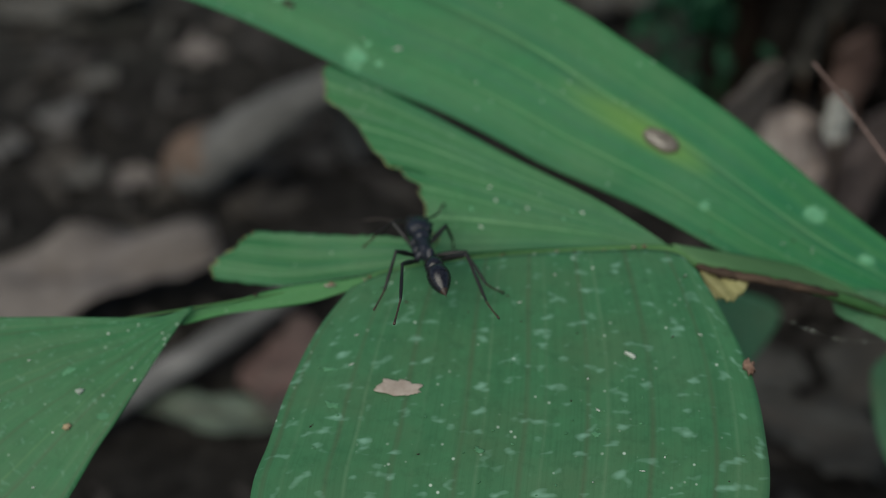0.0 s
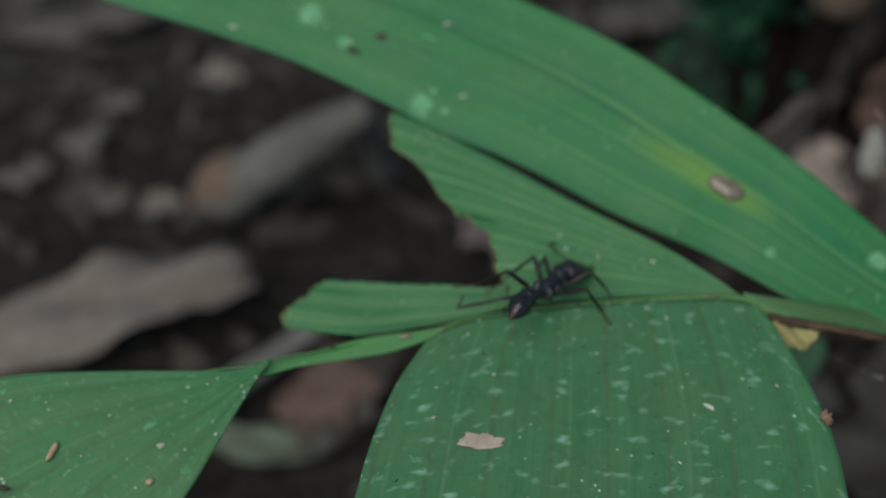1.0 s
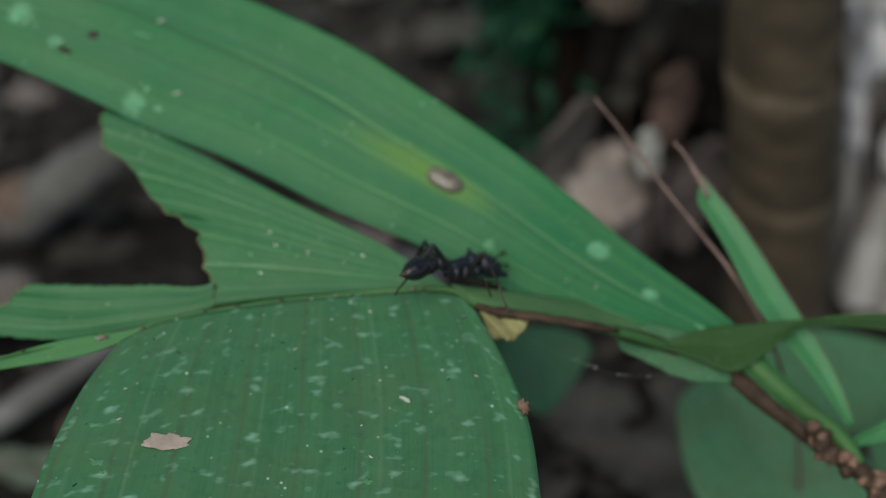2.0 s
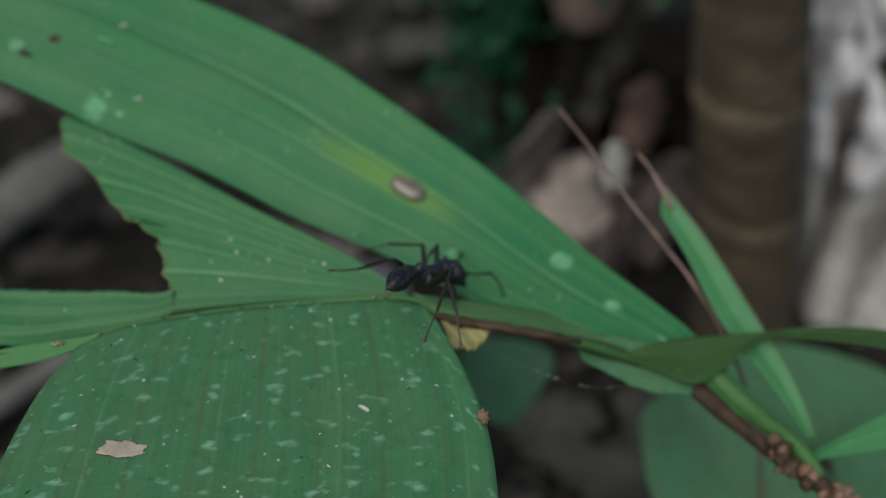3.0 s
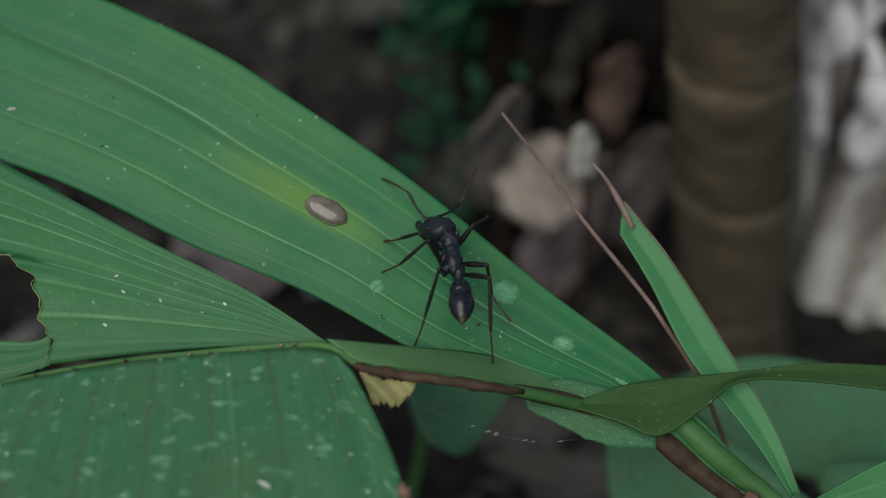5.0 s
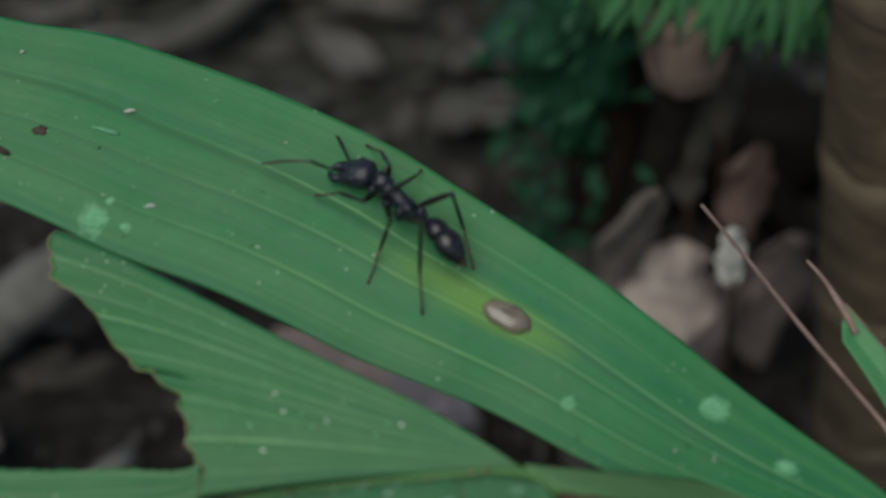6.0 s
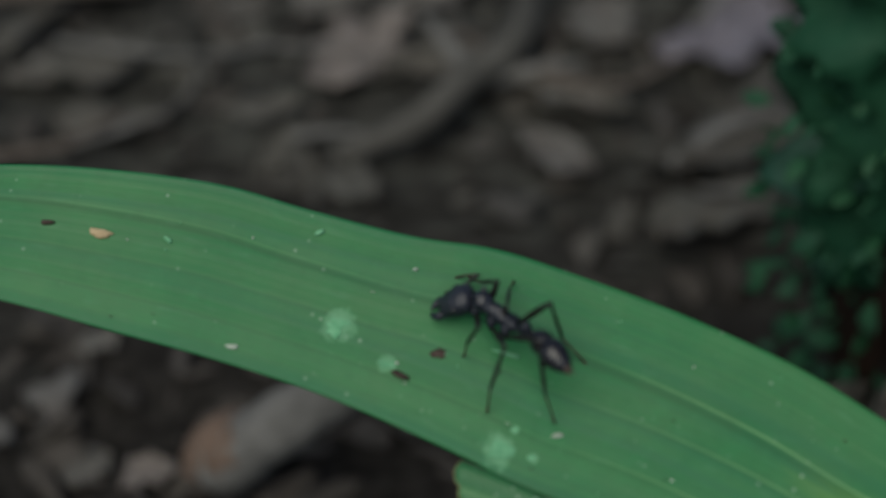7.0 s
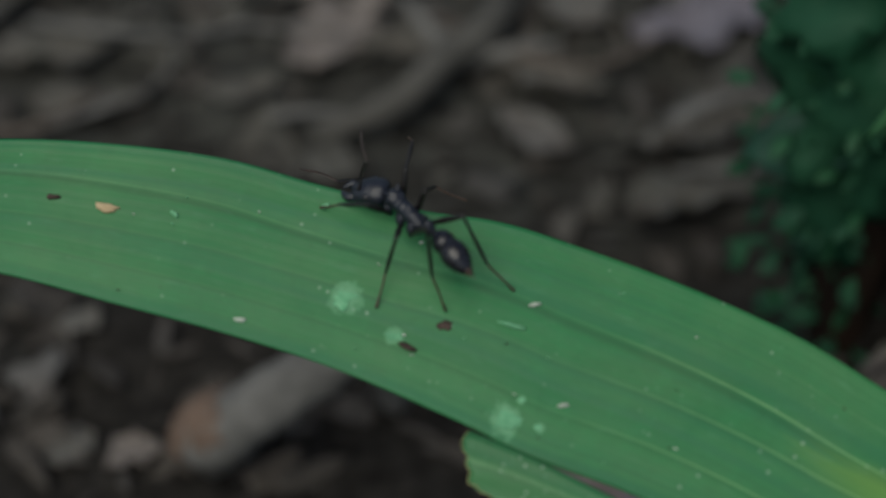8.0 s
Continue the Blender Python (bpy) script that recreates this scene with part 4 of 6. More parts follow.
SHRED_TOP = [(-37.1, 3.5, 1.3), (-24.9, 2.8, 3.1), (-18.6, 2.6, 3.9), (-12.1, 2.5, 4.7), (-4.6, 1.9, 5.8), (-1.4, 3.1, 5.8)]
SHRED_EDGE = [(-45.1, -6.0, 3.7), (-45.8, -4.1, 3.0), (-44.8, -2.4, 2.5), (-41.3, 0.1, 1.9), (-39.6, 1.6, 1.6), (-37.1, 3.5, 1.3)]
SHRED_LOW = [(-45.1, -6, 3.7), (-31.3, -7.4, 5.8), (-18, -5.6, 6.8), (-9.2, -4.1, 7.3), (-1.4, -2, 7.5)]
LOW_TOP_L = [(-17.2, -7.4, 19.5), (-23, -15.3, 25), (-27.3, -24.9, 31.9), (-30, -33.9, 38.3), (-32.2, -41.9, 44), (-32, -60, 54), (-22, -82, 60), (4, -104, 62)]
LOW_TOP_R = [(47.5, -3.9, 18.3), (51.9, -13.2, 25.1), (54.9, -22.8, 32), (55.6, -32.8, 39.3), (54.8, -41.6, 45.5), (50, -60, 55), (38, -82, 60), (8, -104, 62)]
LOW_START = [(-17.2, -7.4, 19.5), (-8.9, -4.1, 17.3), (8.1, -1.7, 15.9), (23, -0.6, 15.4), (42.1, -0.4, 15.7), (47.5, -3.9, 18.3)]
SIDE_TOP = [(-46.4, -11.1, 20.5), (-54.6, -12.8, 21.9), (-74.9, -12.7, 23.9), (-94.9, -13.6, 26.3), (-125, -20, 30), (-150, -34, 33)]
SIDE_LOW = [(-46.4, -11.1, 20.5), (-50.3, -17.1, 23), (-56, -26.9, 27), (-60.6, -34.7, 30.2), (-75, -56, 36), (-105, -70, 40)]
RACHIS = [(-62, -13.6, 22.4), (-46.4, -11.1, 20.2), (-30.1, -8.4, 16.3), (-17.4, -6.3, 15), (-8.9, -4, 14), (8.1, -1.6, 13), (23.1, -0.6, 12.8), (42.4, -0.1, 13.2), (48.6, -3.4, 14.5), (61.7, -5.9, 15.2), (74.2, -8.8, 13), (86, -12.5, 7)]
STEM = [(74.2, -8.8, 12), (85.9, -12.5, 6.5), (97.7, -17.9, 6.5), (104.9, -24.2, 7.5), (113.1, -31.1, 8.5), (121.4, -36.9, 9.5), (127.3, -43.5, 10.5), (136, -54, 8), (150, -80, -8), (160, -130, -40)]


def find_uv(low, high, p, flat=False):
    """Where on a blade (along, across) a place lies; flat: by x and y alone."""
    best = None
    for i in range(201):
        a, b = spline(low, i / 200), spline(high, i / 200)
        for j in range(51):
            d = a.lerp(b, j / 50) - Vector(p)
            if flat:
                d.z = 0
            if best is None or d.length < best[0]:
                best = (d.length, i / 200, j / 50)
    return best[1], best[2]


GALL = (44.1, 22.0)
LICHEN = ((-17.7, 39.5, 2.8, 2.1, 0.2), (-13.6, 38.2, 0.9, 0.6, 0.2), (-15.6, 42.3, 0.8, 0.6, 0.2), (-41.6, 59.1, 2.7, 2.1, 0.5), (-34.3, 52.7, 2.0, 0.8, -0.3), (74, 6.9, 3.0, 1.4, -0.3), (83.4, -2, 2.0, 1.0, -0.2), (52, 8.8, 1.9, 0.6, 0.6), (93, -9, 1.6, 0.7, -0.6))


def blot(x, y, size):
    """A round spot of that size in millimetres as a place and reach along and across the frond."""
    u, v = find_uv(FROND_LOW, FROND_TOP, (x, y, 0), flat=True)
    long = (spline(FROND_LOW, min(1, u + 0.02)) - spline(FROND_LOW, u - 0.02)).length / 0.04
    wide = (spline(FROND_TOP, u) - spline(FROND_LOW, u)).length
    return u, v, size / long, size / wide


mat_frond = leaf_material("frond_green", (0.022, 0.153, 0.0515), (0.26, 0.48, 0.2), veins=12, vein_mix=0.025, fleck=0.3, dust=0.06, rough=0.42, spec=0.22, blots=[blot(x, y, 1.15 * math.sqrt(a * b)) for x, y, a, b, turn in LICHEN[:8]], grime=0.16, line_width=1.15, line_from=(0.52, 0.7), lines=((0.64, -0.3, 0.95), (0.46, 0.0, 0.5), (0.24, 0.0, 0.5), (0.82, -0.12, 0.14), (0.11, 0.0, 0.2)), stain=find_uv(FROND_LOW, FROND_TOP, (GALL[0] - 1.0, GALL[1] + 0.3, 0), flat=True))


def build_palm():
    r = root("palm_seedling", (0.15, 0.25, 0.0))
    inv = Matrix.Translation((-0.15, -0.25, 0.0))

    def grown(ob):
        ob.data.transform(inv)
        return ob

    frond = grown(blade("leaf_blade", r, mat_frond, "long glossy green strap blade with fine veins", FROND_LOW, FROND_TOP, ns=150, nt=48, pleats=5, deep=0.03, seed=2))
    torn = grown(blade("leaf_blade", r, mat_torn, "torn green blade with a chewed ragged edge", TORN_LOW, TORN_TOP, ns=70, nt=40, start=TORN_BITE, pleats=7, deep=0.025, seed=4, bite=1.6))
    grown(blade("leaf_blade", r, mat_torn, "narrow torn remnant of green blade", SHRED_LOW, SHRED_TOP, ns=60, nt=24, start=SHRED_EDGE, pleats=3, deep=0.1, wave=0.2, seed=5, bite=1.1, fray=0.22))
    low = grown(blade("leaf_blade", r, mat_low, "broad old green blade speckled with lichen and dust", LOW_TOP_L, LOW_TOP_R, ns=110, nt=60, start=LOW_START, pleats=7, deep=0.22, seed=6))
    for edge, seed, bite in ((TORN_BITE, 4, 1.6), (SHRED_EDGE, 5, 1.1)):
        pts = []
        for k in range(61):
            t = k / 60
            jag = Vector((noise.noise(Vector((t * 17, seed, 0.3))) + 0.6 * noise.noise(Vector((t * 45, seed, 5.3))), 0.5 * noise.noise(Vector((t * 30, seed, 2.0))), 0))
            pts.append(P(spline(edge, t) + bite * jag, 0.1))
        grown(part("chewed_edge", tube_mesh(pts, [0.00005, 0.00011, 0.00004, 0.00012, 0.00004, 0.00009, 0.00004], 6, 120, rough=0.6), mat_yellow, torn, "pale dried chewed edge"))
    side = grown(blade("leaf_blade", r, mat_side, "broad green blade with pale flecks", SIDE_LOW, SIDE_TOP, ns=70, nt=40, pleats=5, deep=0.16, seed=7))
    grown(part("rachis", tube_mesh([P(p) for p in RACHIS], [0.0002, 0.00022, 0.0003, 0.0005, 0.0007, 0.0008, 0.0011], 10, 80, rough=0.15), mat_rachis, r, "thin green leaf rib"))
    grown(blade("rib_margin", r, mat_strip, "olive strip of old blade along the rib", [(47.6, -2.4, 14.7), (57.6, -4.7, 15.2), (67.6, -6.4, 14.5), (76, -9, 11), (86, -12.4, 7.6)], [(43.6, 1, 13.2), (57.8, -1.2, 9), (67.9, -2.9, 5), (78, -5.5, 3), (88, -10.5, 5)], ns=40, nt=12, seed=9))
    grown(part("dead_edge", tube_mesh([P(p, 0.5) for p in [(47.8, -3.4, 15), (55, -5.0, 15.6), (62, -6.2, 15.8), (70, -7.8, 15), (75, -8.9, 13)]], [0.0006, 0.0009, 0.0008, 0.0009, 0.0005], 8, 40, rough=0.5), mat_stem, r, "brown dried leaf edge"))
    grown(blade("leaf_tatter", r, mat_yellow, "yellowed scrap of dead leaf", [(50.6, -9.4, 17.4), (54, -9.6, 17), (56.4, -8.4, 16.6)], [(48.4, -4.4, 15.4), (53, -5.6, 15.6), (57.6, -6.6, 15.9)], ns=26, nt=12, wave=0.5, fray=0.75, seed=3))
    grown(part("stem", tube_mesh([P(p) for p in STEM], [0.0011, 0.0015, 0.0017, 0.0019, 0.0025, 0.0035, 0.0026, 0.0024, 0.0026, 0.003], 14, 110, rough=0.35), mat_stem, r, "rough brown stem with scaly nodes"))
    rnd = random.Random(4)
    for k in range(30):
        along = rnd.uniform(-1, 1)
        c = P((120 + along * 7 + rnd.uniform(-2, 2), -36 - along * 6 + rnd.uniform(-2, 2), 11 + rnd.uniform(-1, 2)))
        d = Vector((rnd.uniform(-1, 1), rnd.uniform(-0.6, 0.4), rnd.uniform(-0.4, 1))) * rnd.uniform(0.0008, 0.0022)
        grown(part("node_scale", tube_mesh([c - d * 0.6, c + d * 0.1, c + d], [0.0012, 0.0013, 0.0005], 7, 6, rough=0.6, seed=k), mat_scale if k % 3 else mat_stem, r, "rusty dry scale"))
    grown(blade("leaf_blade", r, mat_narrow, "narrow green blade with a reddish tip", [(94.9, 16, -1.1), (99.6, 7.1, 0.6), (105.2, -5.5, 3.1), (115, -19.4, 5.9), (121, -29.4, 7.7)], [(95.9, 21.7, -2.3), (103.5, 11, -0.2), (112.2, -4.6, 2.9), (118.7, -17.1, 5.4), (122.4, -29, 7.7)], ns=50, nt=12, fold=-0.8, seed=11))
    grown(part("leaf_margin", tube_mesh([P(p) for p in [(95.9, 21.7, -2.2), (103.5, 11, -0.1), (112.2, -4.6, 3.0), (118.7, -17.1, 5.5), (122.4, -29, 7.8)]], [0.00014, 0.0001, 0.00005], 6, 40, rough=0.4), mat_twig, r, "reddish dried leaf margin"))
    grown(part("leaf_awn", tube_mesh([P(p) for p in [(97, 17, -1.2), (95.6, 20.5, -2), (93.3, 25.3, -3.1), (90.9, 28.6, -3.7)]], [0.0005, 0.0006, 0.0004, 0.0002], 8, 16), mat_twig, r, "dry pinkish leaf tip"))
    grown(blade("leaf_blade", r, mat_curl, "curled olive-green blade", [(84.3, -12.4, 9), (91.3, -14.9, 10.5), (97.9, -17.4, 11), (106, -13.4, 9), (113.2, -9.2, 7.8), (131.3, -10.7, 8), (152, -15.1, 8), (185, -26, 8)], [(84.3, -11.6, 8.6), (91.8, -9.5, 7), (98.5, -8.7, 6), (113.3, -8, 5.6), (124.8, -7.1, 5.4), (137.4, -8, 4), (152, -9.8, 3), (188, -18, 2)], ns=70, nt=16, fold=-0.6, seed=12))
    grown(blade("leaf_blade", r, mat_low, "dull underside of a folded blade", [(76.5, -12.6, 7), (82.3, -15.8, 8), (88.7, -18.8, 8.6), (97.7, -19.8, 8.8)], [(75.7, -9.3, 6.4), (81.9, -7.9, 6), (87.4, -8.7, 6), (98.4, -12.5, 6.8)], ns=30, nt=12, fray=0.25, seed=13))
    grown(part("petiole", tube_mesh([P(p) for p in [(98, -11, 4), (107.4, -21.1, 7.4), (117.8, -30.2, 9), (122, -36, 10)]], [0.002, 0.0022, 0.0018, 0.0014], 12, 30, rough=0.1), mat_rachis, r, "green leaf stalk"))
    grown(blade("leaf_blade", r, mat_narrow, "light green blade", [(121, -33, 8.5), (136, -31.5, 8.5), (152, -31, 8), (190, -36, 6)], [(121, -32, 8.4), (136, -24.9, 7), (151, -20.4, 6), (192, -12, 2)], ns=50, nt=16, fold=-1.0, seed=14))
    grown(blade("rib_margin", r, mat_wing, "green wing of blade along the rib", [(-48, -14.1, 20), (-40.6, -12.4, 18), (-30, -11, 17), (-23.7, -9.9, 16.5), (-17.1, -7.7, 16)], [(-57, -13.6, 20.4), (-43.8, -11, 18.4), (-30, -7.5, 16.4), (-17.4, -5.8, 15.5), (-11, -4.6, 15)], ns=40, nt=10, seed=19))
    # lichen, gall and debris on the blades
    up = (0, 0.3, 1)
    def on_frond(x, y):
        u, v = find_uv(FROND_LOW, FROND_TOP, (x, y, 0), flat=True)
        return (x, y, spline(FROND_LOW, u).lerp(spline(FROND_TOP, u), v).z + 0.05)

    gx, gy, gz = on_frond(*GALL)
    grown(part("gall_rim", patch_mesh((gx, gy, gz), 4.3, 2.25, -0.55, 0.2, 23, 0.14, 48, up), mat_rim, frond, "brown rim of a leaf gall"))
    grown(part("gall", patch_mesh((gx - 0.05, gy + 0.05, gz + 0.1), 4.0, 2.0, -0.55, 0.9, 23, 0.12, 48, up), mat_gall, frond, "glossy grey-brown leaf gall"))
    for k, (x, y, a, b, turn) in enumerate(LICHEN):
        grown(part("lichen_spot", patch_mesh(on_frond(x, y), a * 0.66, b * 0.66, turn, 0.05, 30 + k, 0.8, 40, up), mat_lichen, frond, "pale green lichen spot"))
    for k, (x, y, a, b, turn, mat) in enumerate(((-26.5, 54, 1.2, 0.9, 0.3, mat_speck), (-32.2, 51, 1.7, 0.5, -0.5, mat_speck), (-9.5, 41.2, 0.9, 0.35, 0.1, mat_white), (-57.6, 56.3, 1.1, 0.35, -0.1, mat_white), (-12.4, 56.6, 1.1, 0.35, 0.1, mat_white), (-16, 53.5, 2.4, 0.4, -0.35, mat_lichen), (-77.9, 74.7, 2.0, 0.8, -0.15, mat_seed), (-86.2, 76.8, 1.3, 0.4, -0.1, mat_speck), (-67.4, 73.2, 0.8, 0.35, -0.7, mat_lichen), (-29.4, 67, 0.4, 0.3, 0.0, mat_white), (-43.9, 73.4, 0.9, 0.4, 0.3, mat_lichen))):
        grown(part("debris", patch_mesh(on_frond(x, y), a, b, turn, 0.55, 50 + k, 0.5, 16, up), mat, frond, "small fleck of debris"))
    lown = (0, 0.72, 1)
    grown(part("dead_patch", patch_mesh((-7.2, -24.7, 32.6), 4.0, 1.8, -0.15, 0.1, 81, 0.5, 48, lown), mat_dead, low, "pale brown dead patch"))
    grown(part("debris", patch_mesh((54.5, -21.2, 31.5), 0.9, 1.4, 0.2, 1.2, 72, 0.9, 18, lown), mat_scale, low, "rusty crumb on the leaf edge"))
    grown(part("debris", patch_mesh((33.7, -19.2, 29.3), 1.2, 0.4, -0.6, 0.6, 73, 0.4, 14, lown), mat_white, low, "white fleck"))
    rnd = random.Random(55)
    for k in range(16):
        p = spline(RACHIS, rnd.uniform(0.12, 0.78)) + Vector((0, rnd.uniform(-0.6, 0.5), 1.0))
        grown(part("debris", patch_mesh(p, rnd.uniform(0.25, 0.8), rnd.uniform(0.12, 0.3), rnd.uniform(-0.5, 0.5), 0.35, 260 + k, 1.0, 12, (0, 0.5, 1)), (mat_speck, mat_scale, mat_dead)[k % 3], r, "crumb on the leaf rib"))
    siden = (0.1, 0.35, 1)
    grown(part("debris", patch_mesh((-84.3, -26.5, 30.1), 1.9, 0.6, 1.1, 0.9, 301, 0.3, 16, siden), mat_seed, side, "tan husk lying on the blade"))
    grown(part("debris", patch_mesh((-65.3, -25.9, 28.0), 0.7, 0.6, 0.2, 0.6, 302, 0.5, 14, siden), mat_white, side, "white fleck"))
    grown(part("debris", patch_mesh((-67.0, -32.0, 30.3), 0.8, 0.6, 0.4, 0.7, 303, 0.5, 14, siden), mat_seed, side, "tan crumb"))
    grown(part("debris", patch_mesh((-92.7, -32.5, 33.1), 1.5, 0.45, 0.0, 0.5, 304, 0.5, 14, siden), mat_speck, side, "dark crumb"))
    rnd = random.Random(78)
    for k in range(34):
        q, t = rnd.uniform(0.08, 0.6), rnd.uniform(0.06, 0.94)
        p = spline(SIDE_LOW, q).lerp(spline(SIDE_TOP, q), t)
        big = rnd.random() < 0.45
        grown(part("lichen_spot" if big else "debris", patch_mesh(p + Vector((0, 0, 0.2)), rnd.uniform(0.6, 1.8) if big else rnd.uniform(0.15, 0.4), rnd.uniform(0.3, 0.7) if big else 0.2, rnd.uniform(0.0, 0.9), 0.14 if big else 0.3, 320 + k, 0.6, 14, siden), mat_film if big else mat_white, side))
    rnd = random.Random(77)
    for k in range(90):
        s, t = rnd.uniform(0.03, 0.5), rnd.uniform(0.05, 0.95)
        a, b = spline(LOW_TOP_L, s), spline(LOW_TOP_R, s)
        p = a.lerp(b, t) + (1 - s) ** 2 * (spline(LOW_START, t) - Vector(LOW_TOP_L[0]).lerp(Vector(LOW_TOP_R[0]), t))
        p.z += 0.2 * math.cos(14 * math.pi * t) - 0.12
        big = rnd.random() < 0.06
        grown(part("lichen_spot" if big else "debris", patch_mesh(p + Vector((0, 0, 0.2)), rnd.uniform(0.7, 2.0) if big else rnd.uniform(0.12, 0.42), rnd.uniform(0.35, 0.7) if big else rnd.uniform(0.07, 0.2), rnd.uniform(-0.9, 0.9), 0.12 if big else 0.16, 90 + k, 1.1, 16, lown), mat_film if big else (mat_white, mat_film, mat_speck, mat_film)[k % 4], low))
    for k in range(30):
        s, t = rnd.uniform(0.2, 0.85), rnd.uniform(0.06, 0.94)
        p = spline(FROND_LOW, s).lerp(spline(FROND_TOP, s), t)
        grown(part("debris", patch_mesh(p + Vector((0, 0, 0.12)), rnd.uniform(0.12, 0.4), rnd.uniform(0.07, 0.18), rnd.uniform(-1, 1), 0.14, 150 + k, 1.0, 10, up), (mat_white, mat_lichen, mat_speck)[k % 3], frond))
    for k in range(10):
        s, t = rnd.uniform(0.1, 0.75), rnd.uniform(0.1, 0.9)
        p = spline(TORN_LOW, s).lerp(spline(TORN_TOP, s), t) + (1 - s) ** 2 * (spline(TORN_BITE, t) - Vector(TORN_LOW[0]).lerp(Vector(TORN_TOP[0]), t))
        grown(part("debris", patch_mesh(p + Vector((0, 0, 0.1)), rnd.uniform(0.2, 0.5), 0.22, rnd.uniform(-1, 1), 0.08, 200 + k, 0.5, 8, up), (mat_white, mat_lichen)[k % 2], torn))
    tagged(r, "palm seedling with torn, lichen-spotted green blades", "plant")
    return r


build_palm()


def build_twig():
    r = root("dry_twig", P((75.4, 38, -5.6)))
    o = r.location.copy()
    pts = [P(p) - o for p in [(75.4, 38, -5.6), (82, 28.6, -3.7), (89.1, 17.8, -1.6), (96.3, 8.4, -1.5), (101.8, 0.5, -1), (112, -16, -8), (126, -45, -40), (135, -80, -90)]]
    part("shaft", tube_mesh(pts, [0.00028, 0.00042, 0.00045, 0.0005, 0.0006], 8, 60, rough=0.2), mat_twig, r)
    tagged(r, "thin pinkish dry twig leaning beside the palm", "twig")


build_twig()


def understorey(name, edges, label, material, stalk, mm=0.4, ns=30):
    low, high = edges
    o = P(low[0])
    r = root(name, (o.x, o.y, 0.0))
    inv = Matrix.Translation((-o.x, -o.y, 0.0))
    b = blade("leaf_blade", r, material, "", low, high, ns=ns, nt=16, fold=-1.5, seed=len(label), mm=mm)
    b.data.transform(inv)
    foot = Vector((o.x + stalk[0], o.y + stalk[1], 0.0))
    s = part("stalk", tube_mesh([P(low[0]), P(low[0]).lerp(foot, 0.5) + Vector((0.004, 0, 0.004)), foot], [0.0008, 0.0011, 0.0014], 8, 20), mat_rachis, r)
    s.data.transform(inv)
    tagged(r, label, "plant")


understorey("understorey_plant", ([(111.7, -22, -53), (102, -27, -52), (100.4, -36, -49), (102.2, -47.5, -46), (108, -58, -43), (122, -76, -40)], [(111.7, -22, -53), (123.3, -27, -51), (137, -36, -47), (148, -50, -44), (146, -64, -41), (126, -78, -40)]), "broad round green leaf low beside the seedling", mat_far, (0.02, 0.01))
understorey("understorey_plant", ([(119.5, -18, -66), (128, -30, -64), (142, -38, -62), (160, -42, -60), (185, -46, -60)], [(119.5, -17, -66), (136, -13, -66), (152, -15, -66), (170, -22, -64), (188, -34, -60)]), "broad dark green leaf low in the undergrowth", mat_far, (0.03, 0.02))
understorey("understorey_plant", ([(146, -38, -50), (148, -50, -47), (156, -64, -44), (172, -80, -40)], [(148, -35, -50), (164, -36, -49), (182, -48, -46), (192, -70, -42)]), "green leaf low in the undergrowth", mat_far, (0.03, 0.0))
understorey("understorey_plant", ([(60.7, -12, -68), (60.5, -20, -68), (64, -28, -66), (71, -32, -66)], [(61.7, -11, -70), (74, -10.5, -70), (84, -16, -70), (73, -31, -66)]), "small blue-green leaf under the seedling", mat_far, (0.0, 0.01))


def build_thread():
    r = root("spider_thread", P((56, -9, 16)))
    o = r.location.copy()
    pts = [P(p) - o for p in [(56, -9, 16), (66, -14, 14), (76, -17.5, 10), (86, -17.8, 8.5)]]
    part("thread", tube_mesh(pts, [0.000006, 0.000006], 5, 30), mat_white, r)
    rnd = random.Random(3)
    for k in range(7):
        c = spline(pts, rnd.uniform(0.35, 0.95)) + Vector((0, 0, rnd.uniform(-0.0008, 0.0003)))
        part("caught_fleck", tube_mesh([c, c + Vector((rnd.uniform(0.0004, 0.0009), 0, 0.0002))], [0.00006, 0.00004], 6, 3), mat_white, r)
    tagged(r, "fine spider thread with caught white flecks", "spider thread")


build_thread()


# ---- the ant ----
def body_mesh(sections, n=20, ns=26, rough=0.0, seed=0):
    """A closed body along x from sections (x, height, half width, half height), in millimetres."""
    bm = bmesh.new()
    rings = []
    for i in range(ns + 1):
        s = i / ns
        k = s * (len(sections) - 1)
        i0 = min(int(k), len(sections) - 2)
        u = k - i0
        q = [sections[max(0, min(len(sections) - 1, i0 + d))] for d in (-1, 0, 1, 2)]
        val = [0.5 * (2 * q[1][f] + (q[2][f] - q[0][f]) * u + (2 * q[0][f] - 5 * q[1][f] + 4 * q[2][f] - q[3][f]) * u * u + (3 * q[1][f] - q[0][f] - 3 * q[2][f] + q[3][f]) * u ** 3) for f in range(4)]
        val[2], val[3] = max(0.02, val[2]), max(0.02, val[3])
        ring = []
        for j in range(n):
            a = 2 * math.pi * j / n
            f = 1 + rough * noise.noise(Vector((val[0] * 1.3, math.cos(a) * 2, math.sin(a) * 2 + seed)))
            ring.append(bm.verts.new(Vector((val[0], val[2] * math.cos(a) * f, val[1] + val[3] * math.sin(a) * f)) * MM))
        rings.append(ring)
    for a, b in zip(rings, rings[1:]):
        for j in range(n):
            bm.faces.new((a[j], b[j], b[(j + 1) % n], a[(j + 1) % n]))
    bm.faces.new(rings[0])
    bm.faces.new(rings[-1][::-1])
    return bm


def mm_tube(points, radii, n=8, ns=14, seed=0):
    return tube_mesh([Vector(p) * MM for p in points], [q * MM for q in radii], n, ns, seed=seed)


